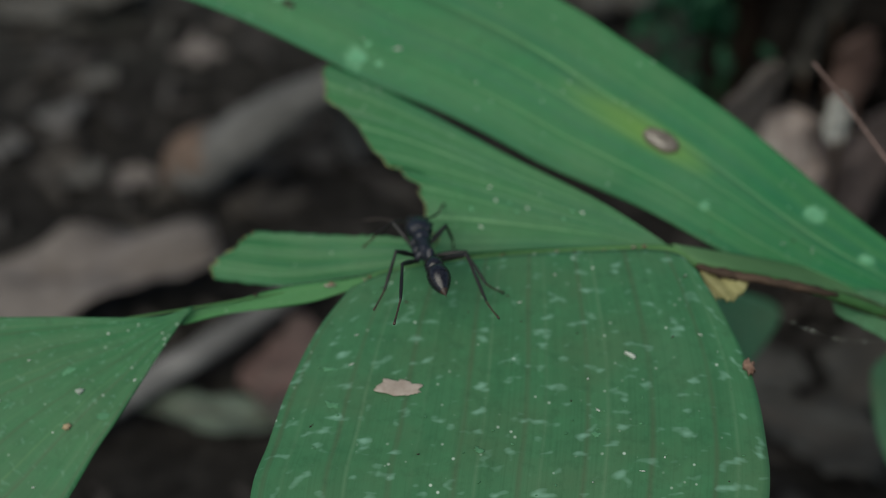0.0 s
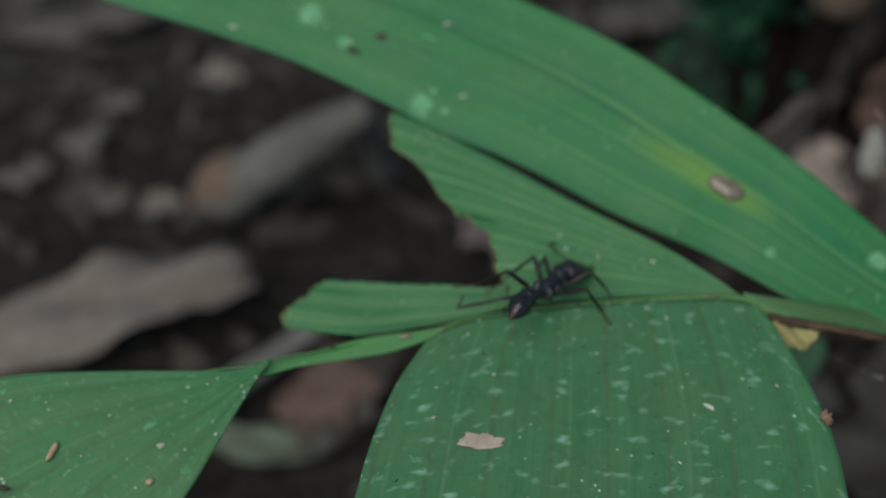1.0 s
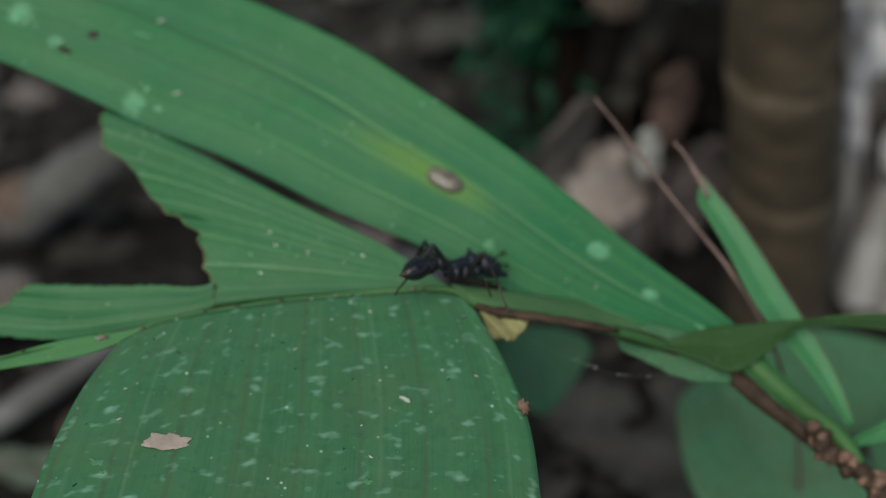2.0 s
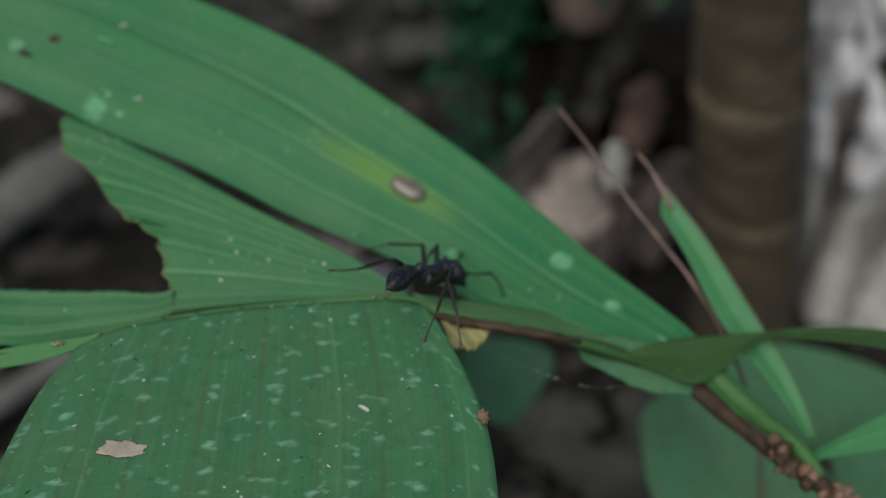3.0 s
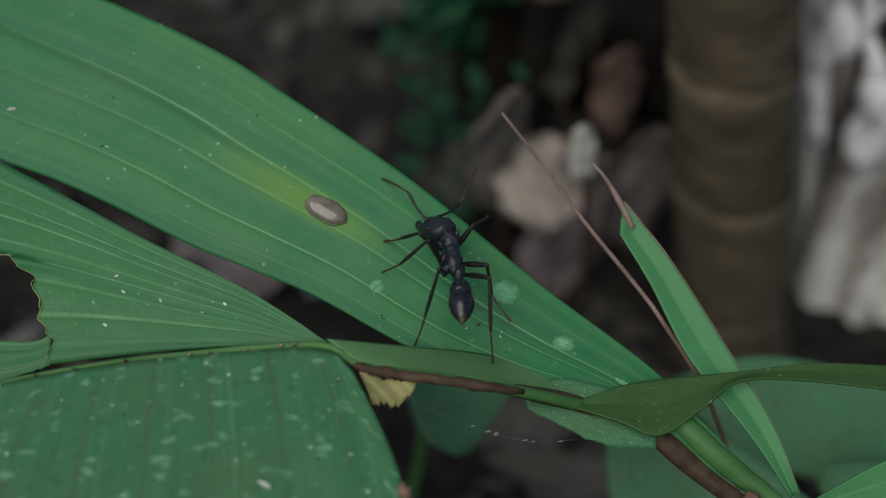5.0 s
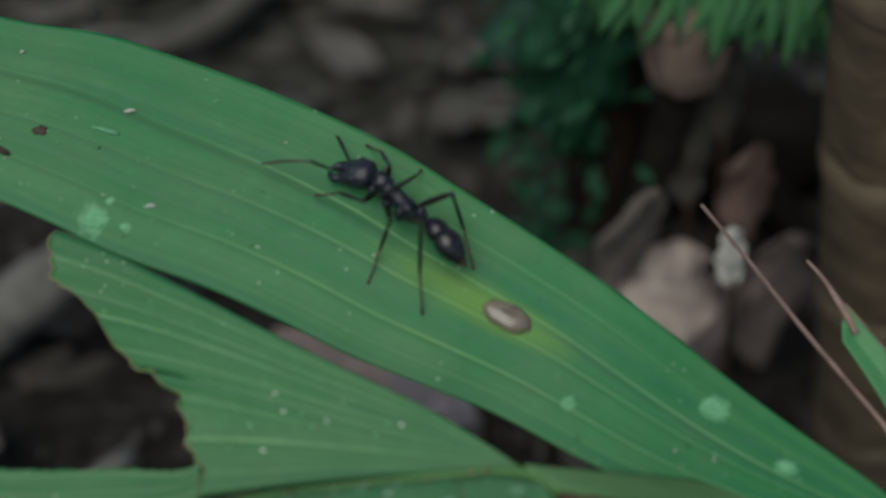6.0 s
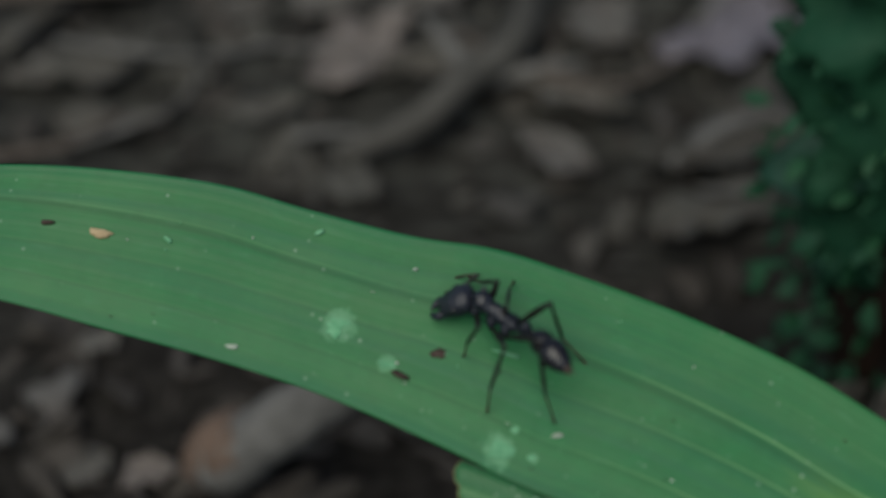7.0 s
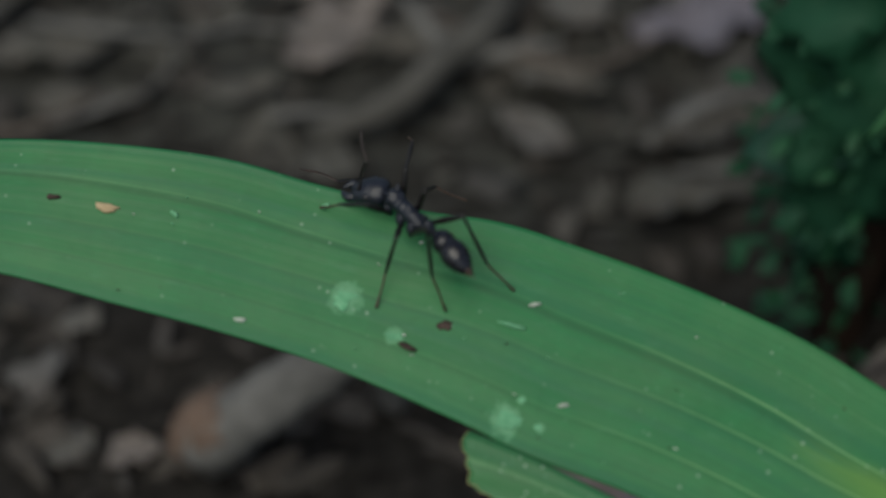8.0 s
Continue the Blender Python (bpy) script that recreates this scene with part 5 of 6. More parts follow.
# the ant's own millimetres: x ahead, y to its left, z up, the ground at 0
NECK, WAIST, GASTER_JOINT = Vector((4.7, 0, 6.4)), Vector((-3.6, 0, 5.4)), Vector((-6.6, 0, 6.2))
HIPS = {"front": Vector((3.4, 1.3, 4.4)), "mid": Vector((0.2, 1.5, 4.0)), "hind": Vector((-2.4, 1.5, 4.0))}
LIMB_LENGTHS = {"front": (6.0, 5.4, 5.0), "mid": (6.6, 7.4, 5.6), "hind": (8.6, 9.2, 6.6)}
FEELER_BASE, SCAPE, WHIP = Vector((4.6, 1.1, 0.6)), 6.0, 9.0


def sided(v, side):
    return Vector((v[0], v[1] * side, v[2]))


def build_ant():
    r = root("bullet_ant")
    part("thorax", body_mesh([(4.9, 6.5, 0.35, 0.4), (4.6, 6.6, 0.8, 0.85), (4.1, 6.7, 1.35, 1.3), (3.2, 6.8, 1.62, 1.55), (2.2, 6.6, 1.45, 1.45), (1.5, 6.3, 1.12, 1.25), (0.8, 6.2, 1.2, 1.3), (-0.4, 6.0, 1.25, 1.35), (-1.8, 5.7, 1.2, 1.3), (-2.9, 5.3, 0.95, 1.05), (-3.5, 5.2, 0.5, 0.55), (-3.9, 5.3, 0.32, 0.34)], 28, 60, rough=0.17), mat_ant, r, "dull black ridged thorax")
    for side in (1, -1):
        part("shoulder_knob", mm_tube([(3.5, side * 0.9, 7.8), (3.6, side * 1.15, 8.3), (3.7, side * 1.3, 8.65)], [0.5, 0.34, 0.08], 10, 8), mat_ant, r, "blunt knob on the shoulder")
        for place, hip in HIPS.items():
            a, b = Vector((hip.x + 0.5, side * 0.75, 5.6)), sided(hip, side)
            part("coxa", mm_tube([a, a.lerp(b, 0.45) + Vector((0, side * 0.15, 0)), b], [0.85, 0.82, 0.5], 12, 12), mat_ant, r, "stout black hip joint")
    part("petiole", body_mesh([(-3.6, 5.3, 0.32, 0.34), (-4.0, 5.7, 0.5, 0.65), (-4.7, 6.4, 0.92, 1.35), (-5.3, 6.6, 0.95, 1.45), (-5.9, 6.35, 0.7, 1.0), (-6.4, 6.15, 0.38, 0.45), (-6.9, 6.2, 0.4, 0.45)], 20, 34, rough=0.1), mat_ant, r, "black humped waist")
    g = root("gaster", GASTER_JOINT * MM)
    g.parent = r
    part("front_ring", body_mesh([(0.15, 0.0, 0.35, 0.4), (-0.2, 0.05, 0.95, 0.95), (-0.9, 0.1, 1.5, 1.5), (-1.9, 0.1, 1.8, 1.75), (-2.7, 0.05, 1.75, 1.7), (-3.15, 0.0, 1.5, 1.45)], 28, 30), mat_gaster, g, "glossy black front ring of the gaster")
    part("bulb", body_mesh([(-2.9, 0.0, 1.42, 1.38), (-3.2, 0.0, 1.75, 1.7), (-3.9, -0.05, 2.05, 2.0), (-5.1, -0.15, 2.12, 2.08), (-6.3, -0.35, 1.8, 1.78), (-7.4, -0.6, 1.2, 1.2), (-8.0, -0.72, 0.75, 0.75)], 28, 40), mat_gaster, g, "glossy black hind rings of the gaster")
    part("tail_tip", body_mesh([(-7.8, -0.68, 0.86, 0.86), (-8.5, -0.8, 0.48, 0.48), (-8.9, -0.87, 0.16, 0.16), (-9.6, -0.95, 0.03, 0.03)], 14, 14), mat_tail, g, "brown tail tip with a fine sting")
    h = root("head", NECK * MM)
    h.parent = r
    part("skull", body_mesh([(-0.25, 0.0, 0.4, 0.45), (0.05, 0.05, 1.35, 1.15), (0.6, 0.05, 2.15, 1.75), (1.7, -0.1, 2.5, 2.1), (3.0, -0.35, 2.5, 2.1), (4.2, -0.65, 2.3, 1.85), (5.2, -0.95, 1.9, 1.4), (5.8, -1.15, 1.3, 0.85)], 30, 40, rough=0.06), mat_ant, h, "broad dull black skull")
    part("face_shield", body_mesh([(4.2, 0.55, 0.2, 0.3), (4.7, 0.45, 0.75, 0.5), (5.5, -0.1, 0.85, 0.55), (6.1, -0.7, 0.5, 0.35)], 14, 14), mat_ant, h, "raised front plate of the face")
    for side in (1, -1):
        part("eye", body_mesh([(2.4, 0.2, 0.05, 0.05), (2.6, 0.2, 0.4, 0.36), (3.05, 0.12, 0.52, 0.48), (3.5, 0.04, 0.36, 0.34), (3.7, 0.0, 0.05, 0.05)], 12, 12), mat_gaster, h, "shiny black eye").data.transform(Matrix.Translation((0, side * 0.00215, 0.0003)))
        part("mandible", mm_tube([(5.2, side * 1.25, -1.1), (6.1, side * 1.5, -1.25), (7.0, side * 1.05, -1.4), (7.7, side * 0.25, -1.5)], [0.7, 0.68, 0.5, 0.12], 12, 16), mat_ant, h, "black toothed jaw")
        part("scape", mm_tube([(0, 0, 0), (0.4, 0, 0), (2.6, 0, -0.25), (SCAPE - 0.3, 0, 0.05), (SCAPE, 0, 0)], [0.34, 0.2, 0.2, 0.27, 0.22], 10, 20), mat_leg, h, "long dark feeler shaft").location = sided(FEELER_BASE, side) * MM
        part("whip", mm_tube([(0, 0, 0), (2.4, 0, 0.35), (5.0, 0, 0.4), (7.4, 0, 0.1), (WHIP, 0, 0)], [0.19, 0.18, 0.2, 0.22, 0.13], 8, 36), mat_feeler, h, "brown segmented feeler whip").location = sided(FEELER_BASE, side) * MM
        for place in HIPS:
            femur, tibia, tarsus = LIMB_LENGTHS[place]
            leg = part("leg", mm_tube([(-0.35, 0, 0), (0.5, 0, 0.05), (femur * 0.35, 0, 0.12), (femur * 0.7, 0, 0.1), (femur, 0, 0)], [0.42, 0.36, 0.52, 0.46, 0.33], 12, 24), mat_leg, r)
            leg.location = sided(HIPS[place], side) * MM
            part("tibia", mm_tube([(-0.15, 0, 0.02), (0.6, 0, 0), (tibia * 0.5, 0, 0), (tibia * 0.9, 0, 0), (tibia, 0, 0)], [0.3, 0.26, 0.33, 0.32, 0.22], 10, 20), mat_leg, leg)
            part("tarsus", mm_tube([(0, 0, 0), (tarsus * 0.45, 0, -0.12), (tarsus * 0.85, 0, 0), (tarsus, 0, 0)], [0.2, 0.17, 0.16, 0.24], 8, 18), mat_foot, leg, "brown foot with tiny claws")
    tagged(r, "large black ant with long legs walking on the palm leaf", "ant")
    return r


ant = build_ant()


def way_of(turn, rise):
    """A direction from degrees round and up."""
    a, b = radians(turn), radians(rise)
    return Vector((math.cos(a) * math.cos(b), math.sin(a) * math.cos(b), math.sin(b)))


def between(rows, t):
    """The values of a table of rows at a time: directions (pairs of degrees) as unit vectors."""
    k = max(0, min(len(rows) - 2, sum(1 for q in rows if q[0] <= t) - 1))
    a, b = rows[k], rows[k + 1]
    u = max(0.0, min(1.0, (t - a[0]) / (b[0] - a[0])))
    u = u * u * (3 - 2 * u)
    ways = []
    for j in range(1, len(a), 2):
        v = way_of(a[j], a[j + 1]).lerp(way_of(b[j], b[j + 1]), u)
        ways.append(v.normalized())
    return ways, (0.0 if b[0] - a[0] < 0.6 else math.sin(math.pi * u))


class Carried:
    """A frame that is turned from one direction to the next with no twist, its first axis along the limb."""

    def __init__(self):
        self.turn = None

    def along(self, way):
        if self.turn is None:
            self.turn = way.to_track_quat("X", "Z").to_matrix()
        else:
            self.turn = (self.turn @ Vector((1, 0, 0))).rotation_difference(way).to_matrix() @ self.turn
        return self.turn.copy()


def stride(leg, place, rows, phase):
    """Key a leg and its two lower limbs; where the rows lie far apart it steps on the spot."""
    femur, tibia, tarsus = LIMB_LENGTHS[place]
    one, two, three = Carried(), Carried(), Carried()
    upper, shin, foot = [], [], []
    for t in TENTHS:
        (a, b, c), idle = between(rows, t)
        beat = 2 * math.pi * 2.2 * t + phase
        a = (a + Vector((0.28 * math.sin(beat), 0, 0.16 * max(0.0, math.cos(beat)))) * idle).normalized()
        ra, rb, rc = one.along(a), two.along(b), three.along(c)
        back = ra.transposed()
        knee = Vector((femur, 0, 0))
        ankle = knee + back @ rb @ Vector((tibia, 0, 0))
        upper.append((t, Matrix.Translation(leg.location) @ ra.to_4x4()))
        shin.append((t, Matrix.Translation(knee * MM) @ (back @ rb).to_4x4()))
        foot.append((t, Matrix.Translation(ankle * MM) @ (back @ rc).to_4x4()))
    walk(leg, upper)
    for limb in leg.children:
        walk(limb, shin if limb.name.startswith("tibia") else foot)


def feel(scape, whip, rows, side, phase):
    """Key one feeler: the shaft on the head, the whip at the shaft's end; both quiver."""
    one, two = Carried(), Carried()
    shaft, end = [], []
    base = sided(FEELER_BASE, side)
    for t in TENTHS:
        (a, b), idle = between(rows, t)
        b = (b + Vector((0, 0.2 * math.sin(9 * t + phase), 0.2 * math.sin(11 * t + 2 * phase))) * (0.2 + idle)).normalized()
        ra, rb = one.along(a), two.along(b)
        shaft.append((t, Matrix.Translation(base * MM) @ ra.to_4x4()))
        end.append((t, Matrix.Translation((base + ra @ Vector((SCAPE, 0, 0))) * MM) @ rb.to_4x4()))
    walk(scape, shaft)
    walk(whip, end)


TENTHS = [0.1 * k for k in range(81)]


def motions():
    # seconds; place on the plant's plane in millimetres; turn in degrees
    BODY = [
        (0, -4.2, -5.3, 21, 31.7, 64.3, 116.2),
        (0.3, -12.4, 0.8, 14.2, 60.8, 42.4, 143.4),
        (0.5, -14.6, 0.6, 16.2, 55.1, 56.7, 132.4),
        (0.8, -4.9, -2.2, 16.1, -29.4, 60, 61.4),
        (1, 5.6, -2.5, 15.5, -53.7, 52.1, 24.8),
        (1.2, 14.3, -2.6, 17.2, -63, 50.4, 18.7),
        (1.5, 32.9, -0.9, 17.2, -87.8, 38.3, 4),
        (1.8, 46.2, -2.2, 14, -75.2, 36.3, 3.2),
        (2, 44.3, -1.4, 14.8, -77, 42.4, 1.2),
        (2.2, 40.2, 0.3, 19.3, -69.8, 65.4, 9.3),
        (2.48, 41.1, 0.2, 18.5, -66.2, 62.4, 8.8),
        (2.75, 43, 0.1, 16.7, -59.1, 55.7, 6.5),
        (3.02, 44.9, -0.1, 15, -52.5, 49.2, 3.3),
        (3.3, 45.8, -0.1, 14.2, -49.7, 46.3, 1.7),
        (3.5, 51.6, -1.8, 14.9, -79.2, 40.4, -6.6),
        (3.8, 58.6, -3, 13.9, -52.6, 51.5, -6.4),
        (4, 64.9, -4.8, 15.2, -87.5, 57.8, -11.3),
        (4.2, 65.4, -3.5, 14.6, -62.9, 60.9, 2.8),
        (4.42, 65.2, -1.9, 13.1, -51.9, 63.4, 15.8),
        (4.64, 64.7, 1.8, 9.6, -21.1, 63.8, 51.5),
        (4.86, 64.2, 6.3, 5.3, 5.7, 54.8, 84.3),
        (5.08, 63.7, 10, 1.8, 16.8, 43.4, 100.7),
        (5.3, 63.5, 11.6, 0.3, 19.6, 38.1, 105.9),
        (5.5, 58.9, 15.7, -1.9, 21.9, 31.8, 116.3),
        (5.7, 46.8, 22.4, -2.7, 32.1, 26.9, 128.7),
        (6, 27.5, 37.4, -8.2, 27.6, 21, 135.7),
        (6.2, 14.2, 44.8, -9.8, 33.4, 21.2, 138.9),
        (6.5, -4.1, 53, -11.3, 37.2, 13.7, 138.6),
        (6.8, -16.8, 55.1, -11, 29.4, 27.4, 148.2),
        (7, -17, 55.8, -11, 25.8, 27.3, 143.8),
        (7.2, -17.3, 55.7, -11.8, 27.6, 25.7, 141.7),
        (7.5, -15.9, 57.2, -11.1, 22.9, 23.2, 133.6),
        (7.8, -23, 61.3, -13.7, 34.2, 23.7, 133.4),
        (8, -30.8, 67.6, -15.3, 22, 33.7, 134.3),
    ]
    NOD = [(0, -16, -5, -14, 11), (0.3, -4, -1, -12, -8), (0.5, -8, 15, -7, 2), (0.8, 3, -18, -5, -1), (1, -4, -10, -11, 2), (1.2, 13, -10, -9, 1), (1.5, 0, 9, -18, -14), (1.8, 6, 12, -8, -1), (2, 8, -5, -5, 1), (2.2, 6, 9, -7, 6), (3.3, 19, 4, -8, 13), (3.5, 10, 15, -14, -12), (3.8, -4, -7, -7, 11), (4, -1, -9, -24, -8), (4.2, -14, -4, -17, 6), (5.3, 14, 30, 5, -9), (5.5, 10, 25, 0, -8), (5.7, 14, 14, -6, -8), (6, 8, 21, -10, -1), (6.2, -3, 34, 2, -9), (6.5, 9, 17, 3, -9), (6.8, 10, 16, 6, -17), (7, 17, 35, 8, -14), (7.2, 21, 30, 12, -11), (7.5, -3, 14, 7, -1), (7.8, 17, 26, 0, -6), (8, -7, 32, -7, -2)]
    LEFT_FRONT = [(0, 53, 37, 39, -46, 27, -49), (0.3, 53, 37, 39, -46, 27, -49), (0.5, 53, 37, 39, -46, 27, -49), (0.8, 53, 37, 39, -46, 27, -49), (1, 53, 37, 39, -46, 27, -49), (1.2, 53, 37, 39, -46, 27, -49), (1.5, 53, 37, 39, -46, 27, -49), (1.8, 53, 37, 39, -46, 27, -49), (2, 42, 37, 39, -46, 27, -49), (2.2, 53, 37, 39, -46, 27, -49), (3.3, 53, 37, 39, -46, 27, -49), (3.5, 88, 71, 39, -65, 26, -66), (3.8, 53, 37, 39, -46, 27, -49), (4, 16, 64, 39, -62, 27, -63), (4.2, 61, 60, 39, -60, 27, -62), (5.3, 102, 33, 35, -46, 30, -41), (5.5, 117, 42, -6, -64, 38, -38), (5.7, 127, 42, -12, -65, -7, -62), (6, 113, 36, 1, -26, 18, -38), (6.2, 94, 30, -6, -38, 25, -34), (6.5, 91, 21, -11, -58, -10, -58), (6.8, 52, 38, 39, -45, 26, -49), (7, 136, 34, 19, -66, -18, -72), (7.2, 147, 21, -6, -49, -49, -2), (7.5, 102, 27, 33, -65, 84, -76), (7.8, 91, 21, 41, -58, 5, -60), (8, 92, 49, 22, -21, 16, -34)]
    LEFT_MID = [(0, 134, 22, 154, -51, 153, -19), (0.3, 90, 53, 101, -42, 101, -48), (0.5, 96, 9, 119, -27, 128, -14), (0.8, 85, 43, 64, -40, 51, -44), (1, 85, 64, 101, -47, 101, -51), (1.2, 103, 43, 45, -40, 101, -40), (1.5, 90, 53, 101, -42, 101, -48), (1.8, 90, 53, 101, -42, 101, -48), (2, 118, 46, 101, -39, 101, -46), (2.2, 77, 40, 101, -35, 101, -44), (3.3, 65, 30, 101, -28, 101, -42), (3.5, 90, 49, 101, -40, 101, -47), (3.8, -169, 57, 101, -44, 101, -49), (4, 90, 53, 101, -42, 101, -48), (4.2, 85, 53, 101, -42, 101, -48), (5.3, 99, 60, 67, -64, 22, -51), (5.5, 101, 51, 70, -52, 30, -54), (5.7, 109, 38, 21, -58, 9, -60), (6, 137, 36, 32, -83, 113, -43), (6.2, 135, 30, 111, -61, 8, -65), (6.5, 142, 19, 136, -48, -132, -82), (6.8, 149, 31, 56, -65, 75, -73), (7, 150, 25, 89, -59, 40, -82), (7.2, 152, 19, 105, -49, -3, -82), (7.5, 143, 18, 117, -49, -17, -81), (7.8, 132, 35, 82, -77, 96, -63), (8, 138, 30, 62, -71, 110, -50)]
    LEFT_HIND = [(0, 150, 16, 171, -18, 163, -17), (0.3, 127, 48, 141, -42, 146, -38), (0.5, 149, 18, 172, -37, 165, -14), (0.8, 166, 46, 29, -64, -179, -25), (1, 149, 38, 75, -36, 75, -25), (1.2, 152, 39, -177, -20, 136, -51), (1.5, 83, 49, 67, -26, 86, -48), (1.8, 84, 44, 141, -39, 146, -36), (2, 82, 36, 55, -32, 70, -37), (2.2, 127, 48, 141, -42, 146, -38), (3.3, 178, 19, 70, -40, 169, -4), (3.5, 98, 48, 83, -37, 114, -37), (3.8, 159, 49, -153, -20, 17, -65), (4, 176, 59, -166, -29, -164, -39), (4.2, 127, 48, 141, -42, 146, -38), (5.3, 156, 42, 172, -85, 6, -87), (5.5, 167, 41, -178, -74, 164, -70), (5.7, 163, 39, -178, -70, -123, -74), (6, 160, 46, 150, -70, 152, -60), (6.2, 174, 30, -151, -62, 178, -37), (6.5, 155, 47, 136, -58, -105, -69), (6.8, 164, 37, 137, -75, -117, -80), (7, 176, 37, 140, -67, -154, -80), (7.2, 174, 35, 144, -60, -127, -75), (7.5, 174, 41, 161, -75, 173, -62), (7.8, 158, 45, 171, -69, -152, -66), (8, 171, 47, 138, -83, -175, -71)]
    RIGHT_FRONT = [(0, -53, 37, -39, -46, -27, -49), (0.3, -53, 37, -39, -46, -27, -49), (0.5, -53, 37, -39, -46, -27, -49), (0.8, -34, 4, -25, -32, -27, -22), (1, -53, 37, -39, -46, -27, -49), (1.2, 55, -27, -16, -9, 6, 1), (1.5, -160, -9, -97, 10, 55, -37), (1.8, -150, -11, -135, 15, 0, -44), (2, -150, -4, -102, 12, 23, -43), (2.2, -53, 37, -39, -46, -27, -49), (3.3, -148, 4, 28, -17, 15, -36), (3.5, -122, 12, 39, -37, 44, -40), (3.8, -104, 38, 14, -62, 0, -53), (4, 22, -2, 43, -25, -27, -22), (4.2, -102, 41, 7, -62, 12, -56), (5.3, -87, 77, -50, -4, -20, -34), (5.5, -69, 74, -41, -2, -19, -28), (5.7, -49, 76, -26, -17, -8, -30), (6, 140, 80, -32, -25, -16, -33), (6.2, -44, 72, -22, -11, -8, -27), (6.5, 107, 78, -34, -40, -20, -44), (6.8, -63, 75, -33, -16, -14, -30), (7, -151, 72, -7, -41, -21, -36), (7.2, 149, 77, -36, -29, -19, -36), (7.5, 138, 61, -41, -51, -30, -53), (7.8, 172, 67, -25, -24, -8, -32), (8, -69, 69, -52, 11, -25, -35)]
    RIGHT_MID = [(0, -105, 18, -148, -32, -60, -29), (0.3, -90, 53, -101, -42, -101, -48), (0.5, -90, 53, -101, -42, -101, -48), (0.8, -132, 49, -62, -72, 2, -41), (1, -90, 27, -24, -49, -136, -1), (1.2, -90, 53, -101, -42, -101, -48), (1.5, -166, -4, -142, -10, -140, -12), (1.8, -90, 53, -101, -42, -101, -48), (2, -90, 53, -101, -42, -101, -48), (2.2, -90, 53, -101, -42, -101, -48), (3.3, -137, 37, -101, -32, -101, -43), (3.5, -149, 2, -140, -12, -145, -24), (3.8, -90, 53, -101, -42, -101, -48), (4, 32, 79, 50, -64, 18, -33), (4.2, -121, 24, -101, -23, -101, -40), (5.3, -146, 34, -67, -80, -141, -30), (5.5, -114, 62, -153, -46, -134, -55), (5.7, -138, 45, -149, -29, -127, -50), (6, 90, 41, -93, -2, -60, -38), (6.2, -99, 60, -157, -8, -116, -54), (6.5, 108, 41, -73, -2, -66, -30), (6.8, -178, 81, -122, -50, -115, -53), (7, 138, 59, -53, -26, -56, -40), (7.2, 122, 48, -66, -17, -61, -37), (7.5, 91, 60, -78, -33, -58, -42), (7.8, -152, 62, -154, -27, -125, -52), (8, -160, 71, -51, -39, -134, -33)]
    RIGHT_HIND = [(0, -143, 30, -126, -56, -173, -1), (0.3, -89, 6, -141, -13, -146, -23), (0.5, -163, 49, -167, -48, -57, -47), (0.8, -118, 35, 0, -55, -167, 4), (1, 131, -1, 119, -20, 23, -3), (1.2, -127, 48, -141, -42, -146, -38), (1.5, -161, 4, -141, -8, -144, -11), (1.8, 167, 40, 158, -52, -158, -14), (2, 171, 45, 137, -59, -145, -8), (2.2, -127, 48, -141, -42, -146, -38), (3.3, -127, 48, -141, -42, -146, -38), (3.5, -151, 7, -138, -14, -141, -11), (3.8, -127, 48, -141, -42, -146, -38), (4, -127, 48, -141, -42, -146, -38), (4.2, 173, 7, -156, -15, -142, -16), (5.3, -149, 45, -171, -70, -93, -83), (5.5, -159, 50, 175, -70, -134, -49), (5.7, -172, 50, -69, -66, -159, -29), (6, -157, 50, -123, -71, 151, -21), (6.2, -161, 54, -108, -71, -169, -11), (6.5, -154, 48, -167, -56, -173, -6), (6.8, -163, 56, -93, -70, -147, -43), (7, -160, 53, -116, -80, -156, -56), (7.2, -155, 48, -100, -76, -157, -28), (7.5, -158, 55, -143, -78, -163, -59), (7.8, -159, 36, -178, -36, -122, -38), (8, -161, 36, -166, -66, -140, -55)]
    LEFT_FEELER = [(0, 39, -41, 47, -30), (0.3, 34, 27, 19, -18), (0.5, -7, -49, -48, -3), (0.8, 34, 27, 19, -18), (1, 106, 23, 19, -18), (1.2, -53, 6, 2, -16), (1.5, 1, 21, 42, 0), (1.8, 34, 27, 19, -18), (2, 24, 22, 41, -22), (2.2, -3, 14, 19, -18), (3.3, 34, 27, 19, -18), (3.5, 34, 27, 19, -18), (3.8, 34, 27, 19, -18), (4, 4, -16, 28, -15), (4.2, 34, 27, 19, -18), (5.3, 6, 36, -7, 3), (5.5, 10, -2, 10, -28), (5.7, -31, -23, -25, -35), (6, 37, 32, 3, -22), (6.2, 32, 40, -39, -49), (6.5, 59, 43, 19, -18), (6.8, 34, 27, 19, -18), (7, -95, -34, -11, -40), (7.2, -136, 6, 19, -18), (7.5, -62, 41, 19, -18), (7.8, 27, 49, 19, -18), (8, -142, 76, -63, -13)]
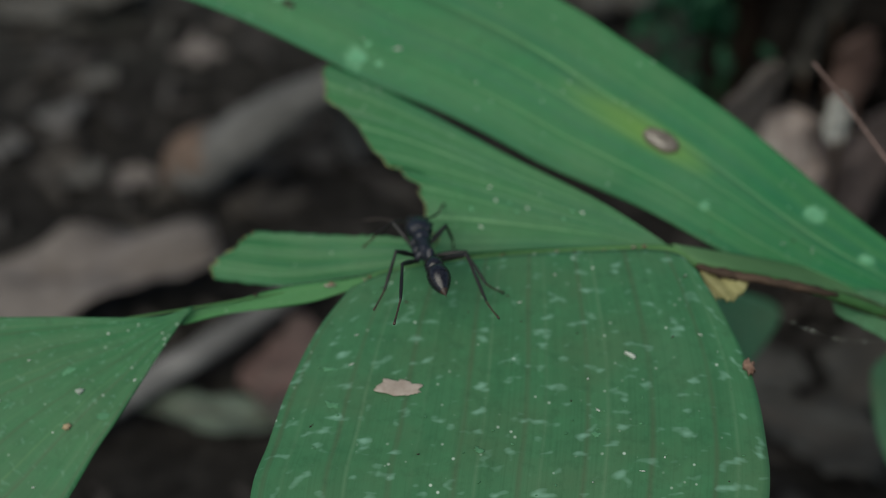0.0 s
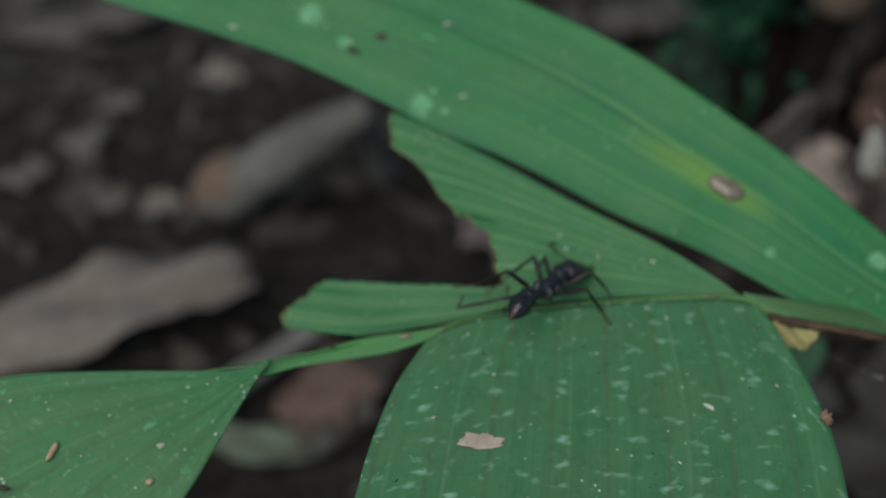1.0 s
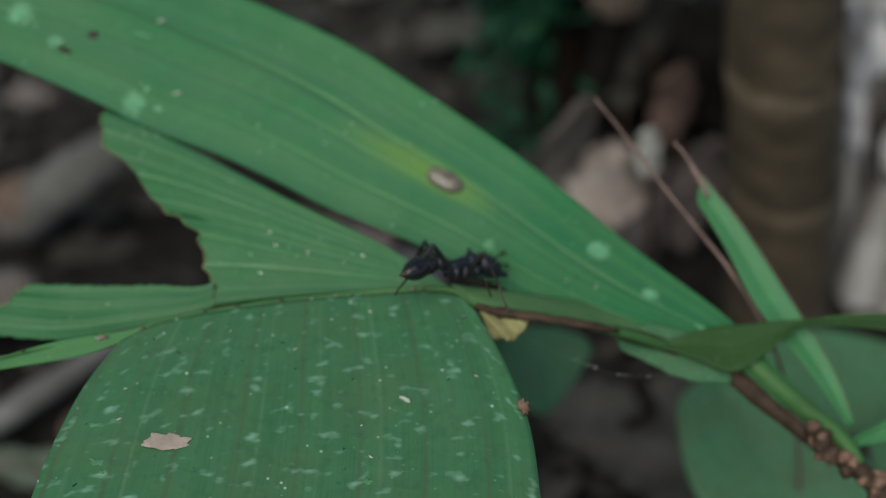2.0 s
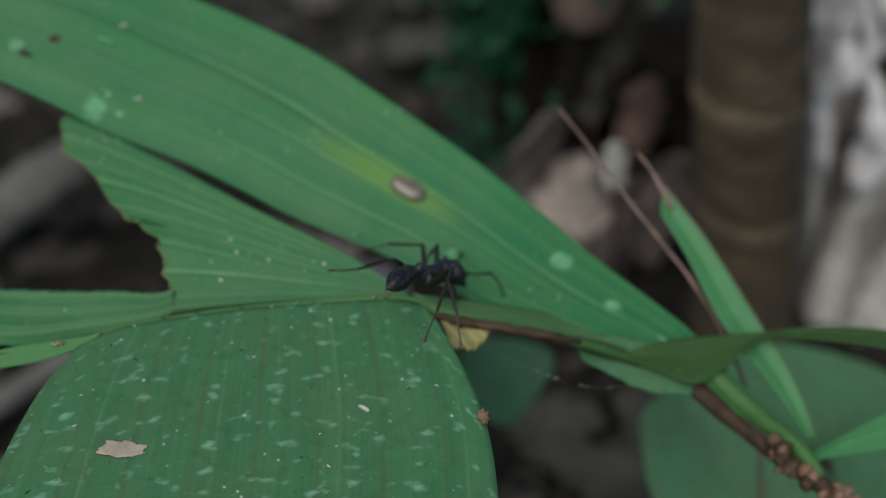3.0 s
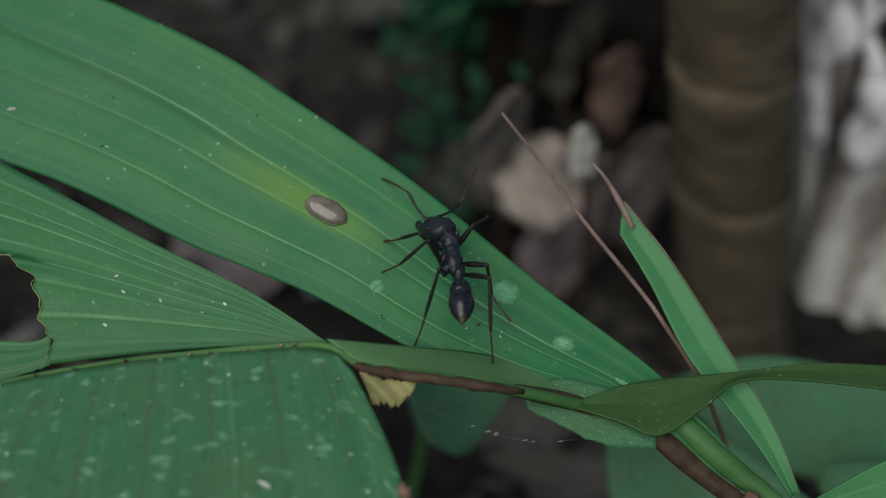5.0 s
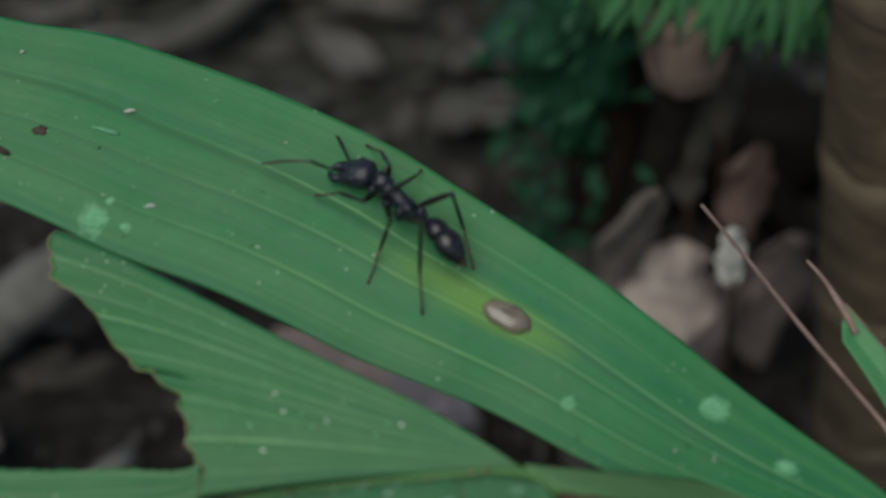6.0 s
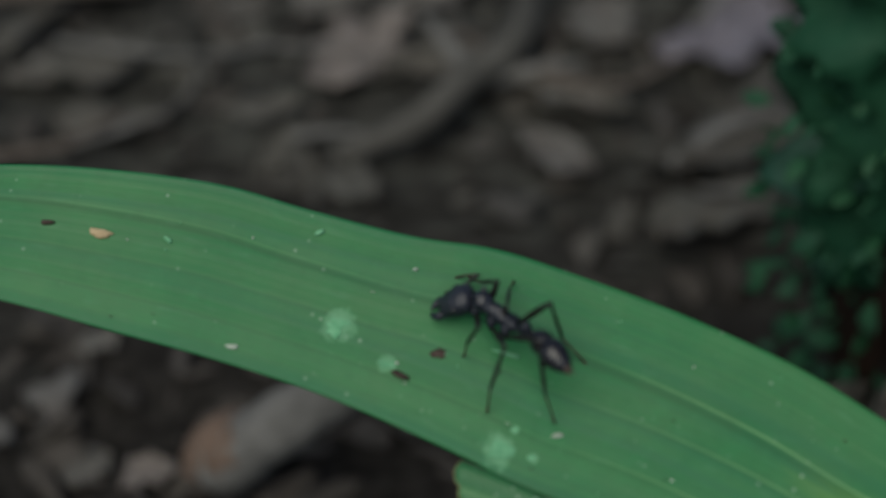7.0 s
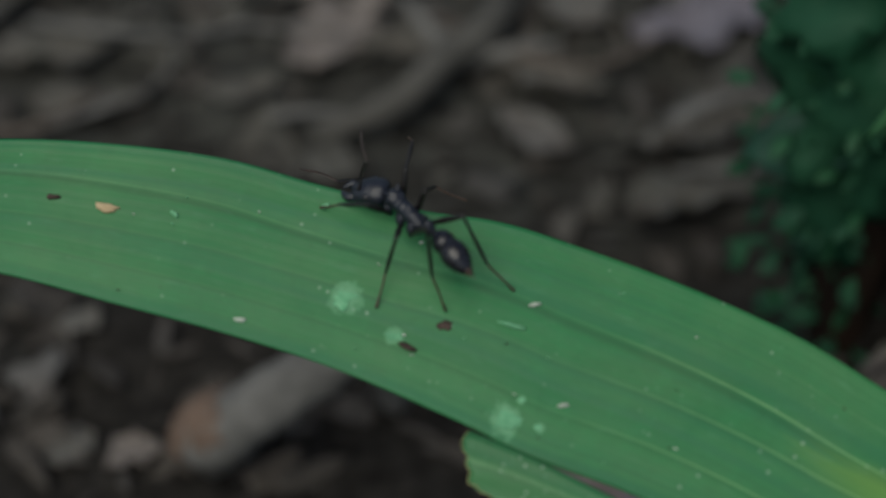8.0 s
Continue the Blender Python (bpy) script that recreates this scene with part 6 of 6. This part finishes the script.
    RIGHT_FEELER = [(0, -34, -21, -19, -18), (0.3, -34, 27, -19, -18), (0.5, -44, -11, -27, -25), (0.8, -9, -20, 3, -42), (1, 13, -24, 9, -33), (1.2, 4, -60, 32, -4), (1.5, 29, -42, 53, -15), (1.8, -34, 27, -19, -18), (2, 29, -2, 43, -23), (2.2, -34, 27, -19, -18), (3.3, -34, 27, -19, -18), (3.5, -1, -5, 11, -27), (3.8, -34, 27, -19, -18), (4, 12, 12, 15, -34), (4.2, 4, -17, 12, -34), (5.3, -90, 4, -69, 18), (5.5, -105, 9, -77, -3), (5.7, -41, -1, -26, -24), (6, -47, -4, -19, -18), (6.2, -67, -12, -44, -29), (6.5, 110, 75, -19, -18), (6.8, -39, -9, -19, -18), (7, -146, -7, -19, -18), (7.2, -34, 27, -19, -18), (7.5, -112, 4, -81, -22), (7.8, -26, -1, -19, -18), (8, -15, -35, -19, -18)]
    walk(ant, [(t, PLANT @ pose(x * MM, y * MM, z * MM, rx, ry, rz)) for t, x, y, z, rx, ry, rz in BODY])
    pieces = {}
    for o in ant.children:
        pieces.setdefault(o.name.split(".")[0], []).append(o)
    head, gaster = pieces["head"][0], pieces["gaster"][0]
    walk(head, [(t, Matrix.Translation(NECK * MM) @ pose(0, 0, 0, 0, a, b)) for t, a, b, c, d in NOD])
    walk(gaster, [(t, Matrix.Translation(GASTER_JOINT * MM) @ pose(0, 0, 0, 0, c, d)) for t, a, b, c, d in NOD])
    scapes = [o for o in head.children if o.name.startswith("scape")]
    whips = [o for o in head.children if o.name.startswith("whip")]
    feel(scapes[0], whips[0], LEFT_FEELER, 1, 0.0)
    feel(scapes[1], whips[1], RIGHT_FEELER, -1, 1.7)
    tables = {(1, "front"): LEFT_FRONT, (1, "mid"): LEFT_MID, (1, "hind"): LEFT_HIND, (-1, "front"): RIGHT_FRONT, (-1, "mid"): RIGHT_MID, (-1, "hind"): RIGHT_HIND}
    for leg in pieces["leg"]:
        side = 1 if leg.location.y > 0 else -1
        place = min(HIPS, key=lambda q: abs(HIPS[q].x - leg.location.x / MM))
        stride(leg, place, tables[side, place], math.pi * ((list(HIPS).index(place) + (0 if side > 0 else 1)) % 2))


motions()
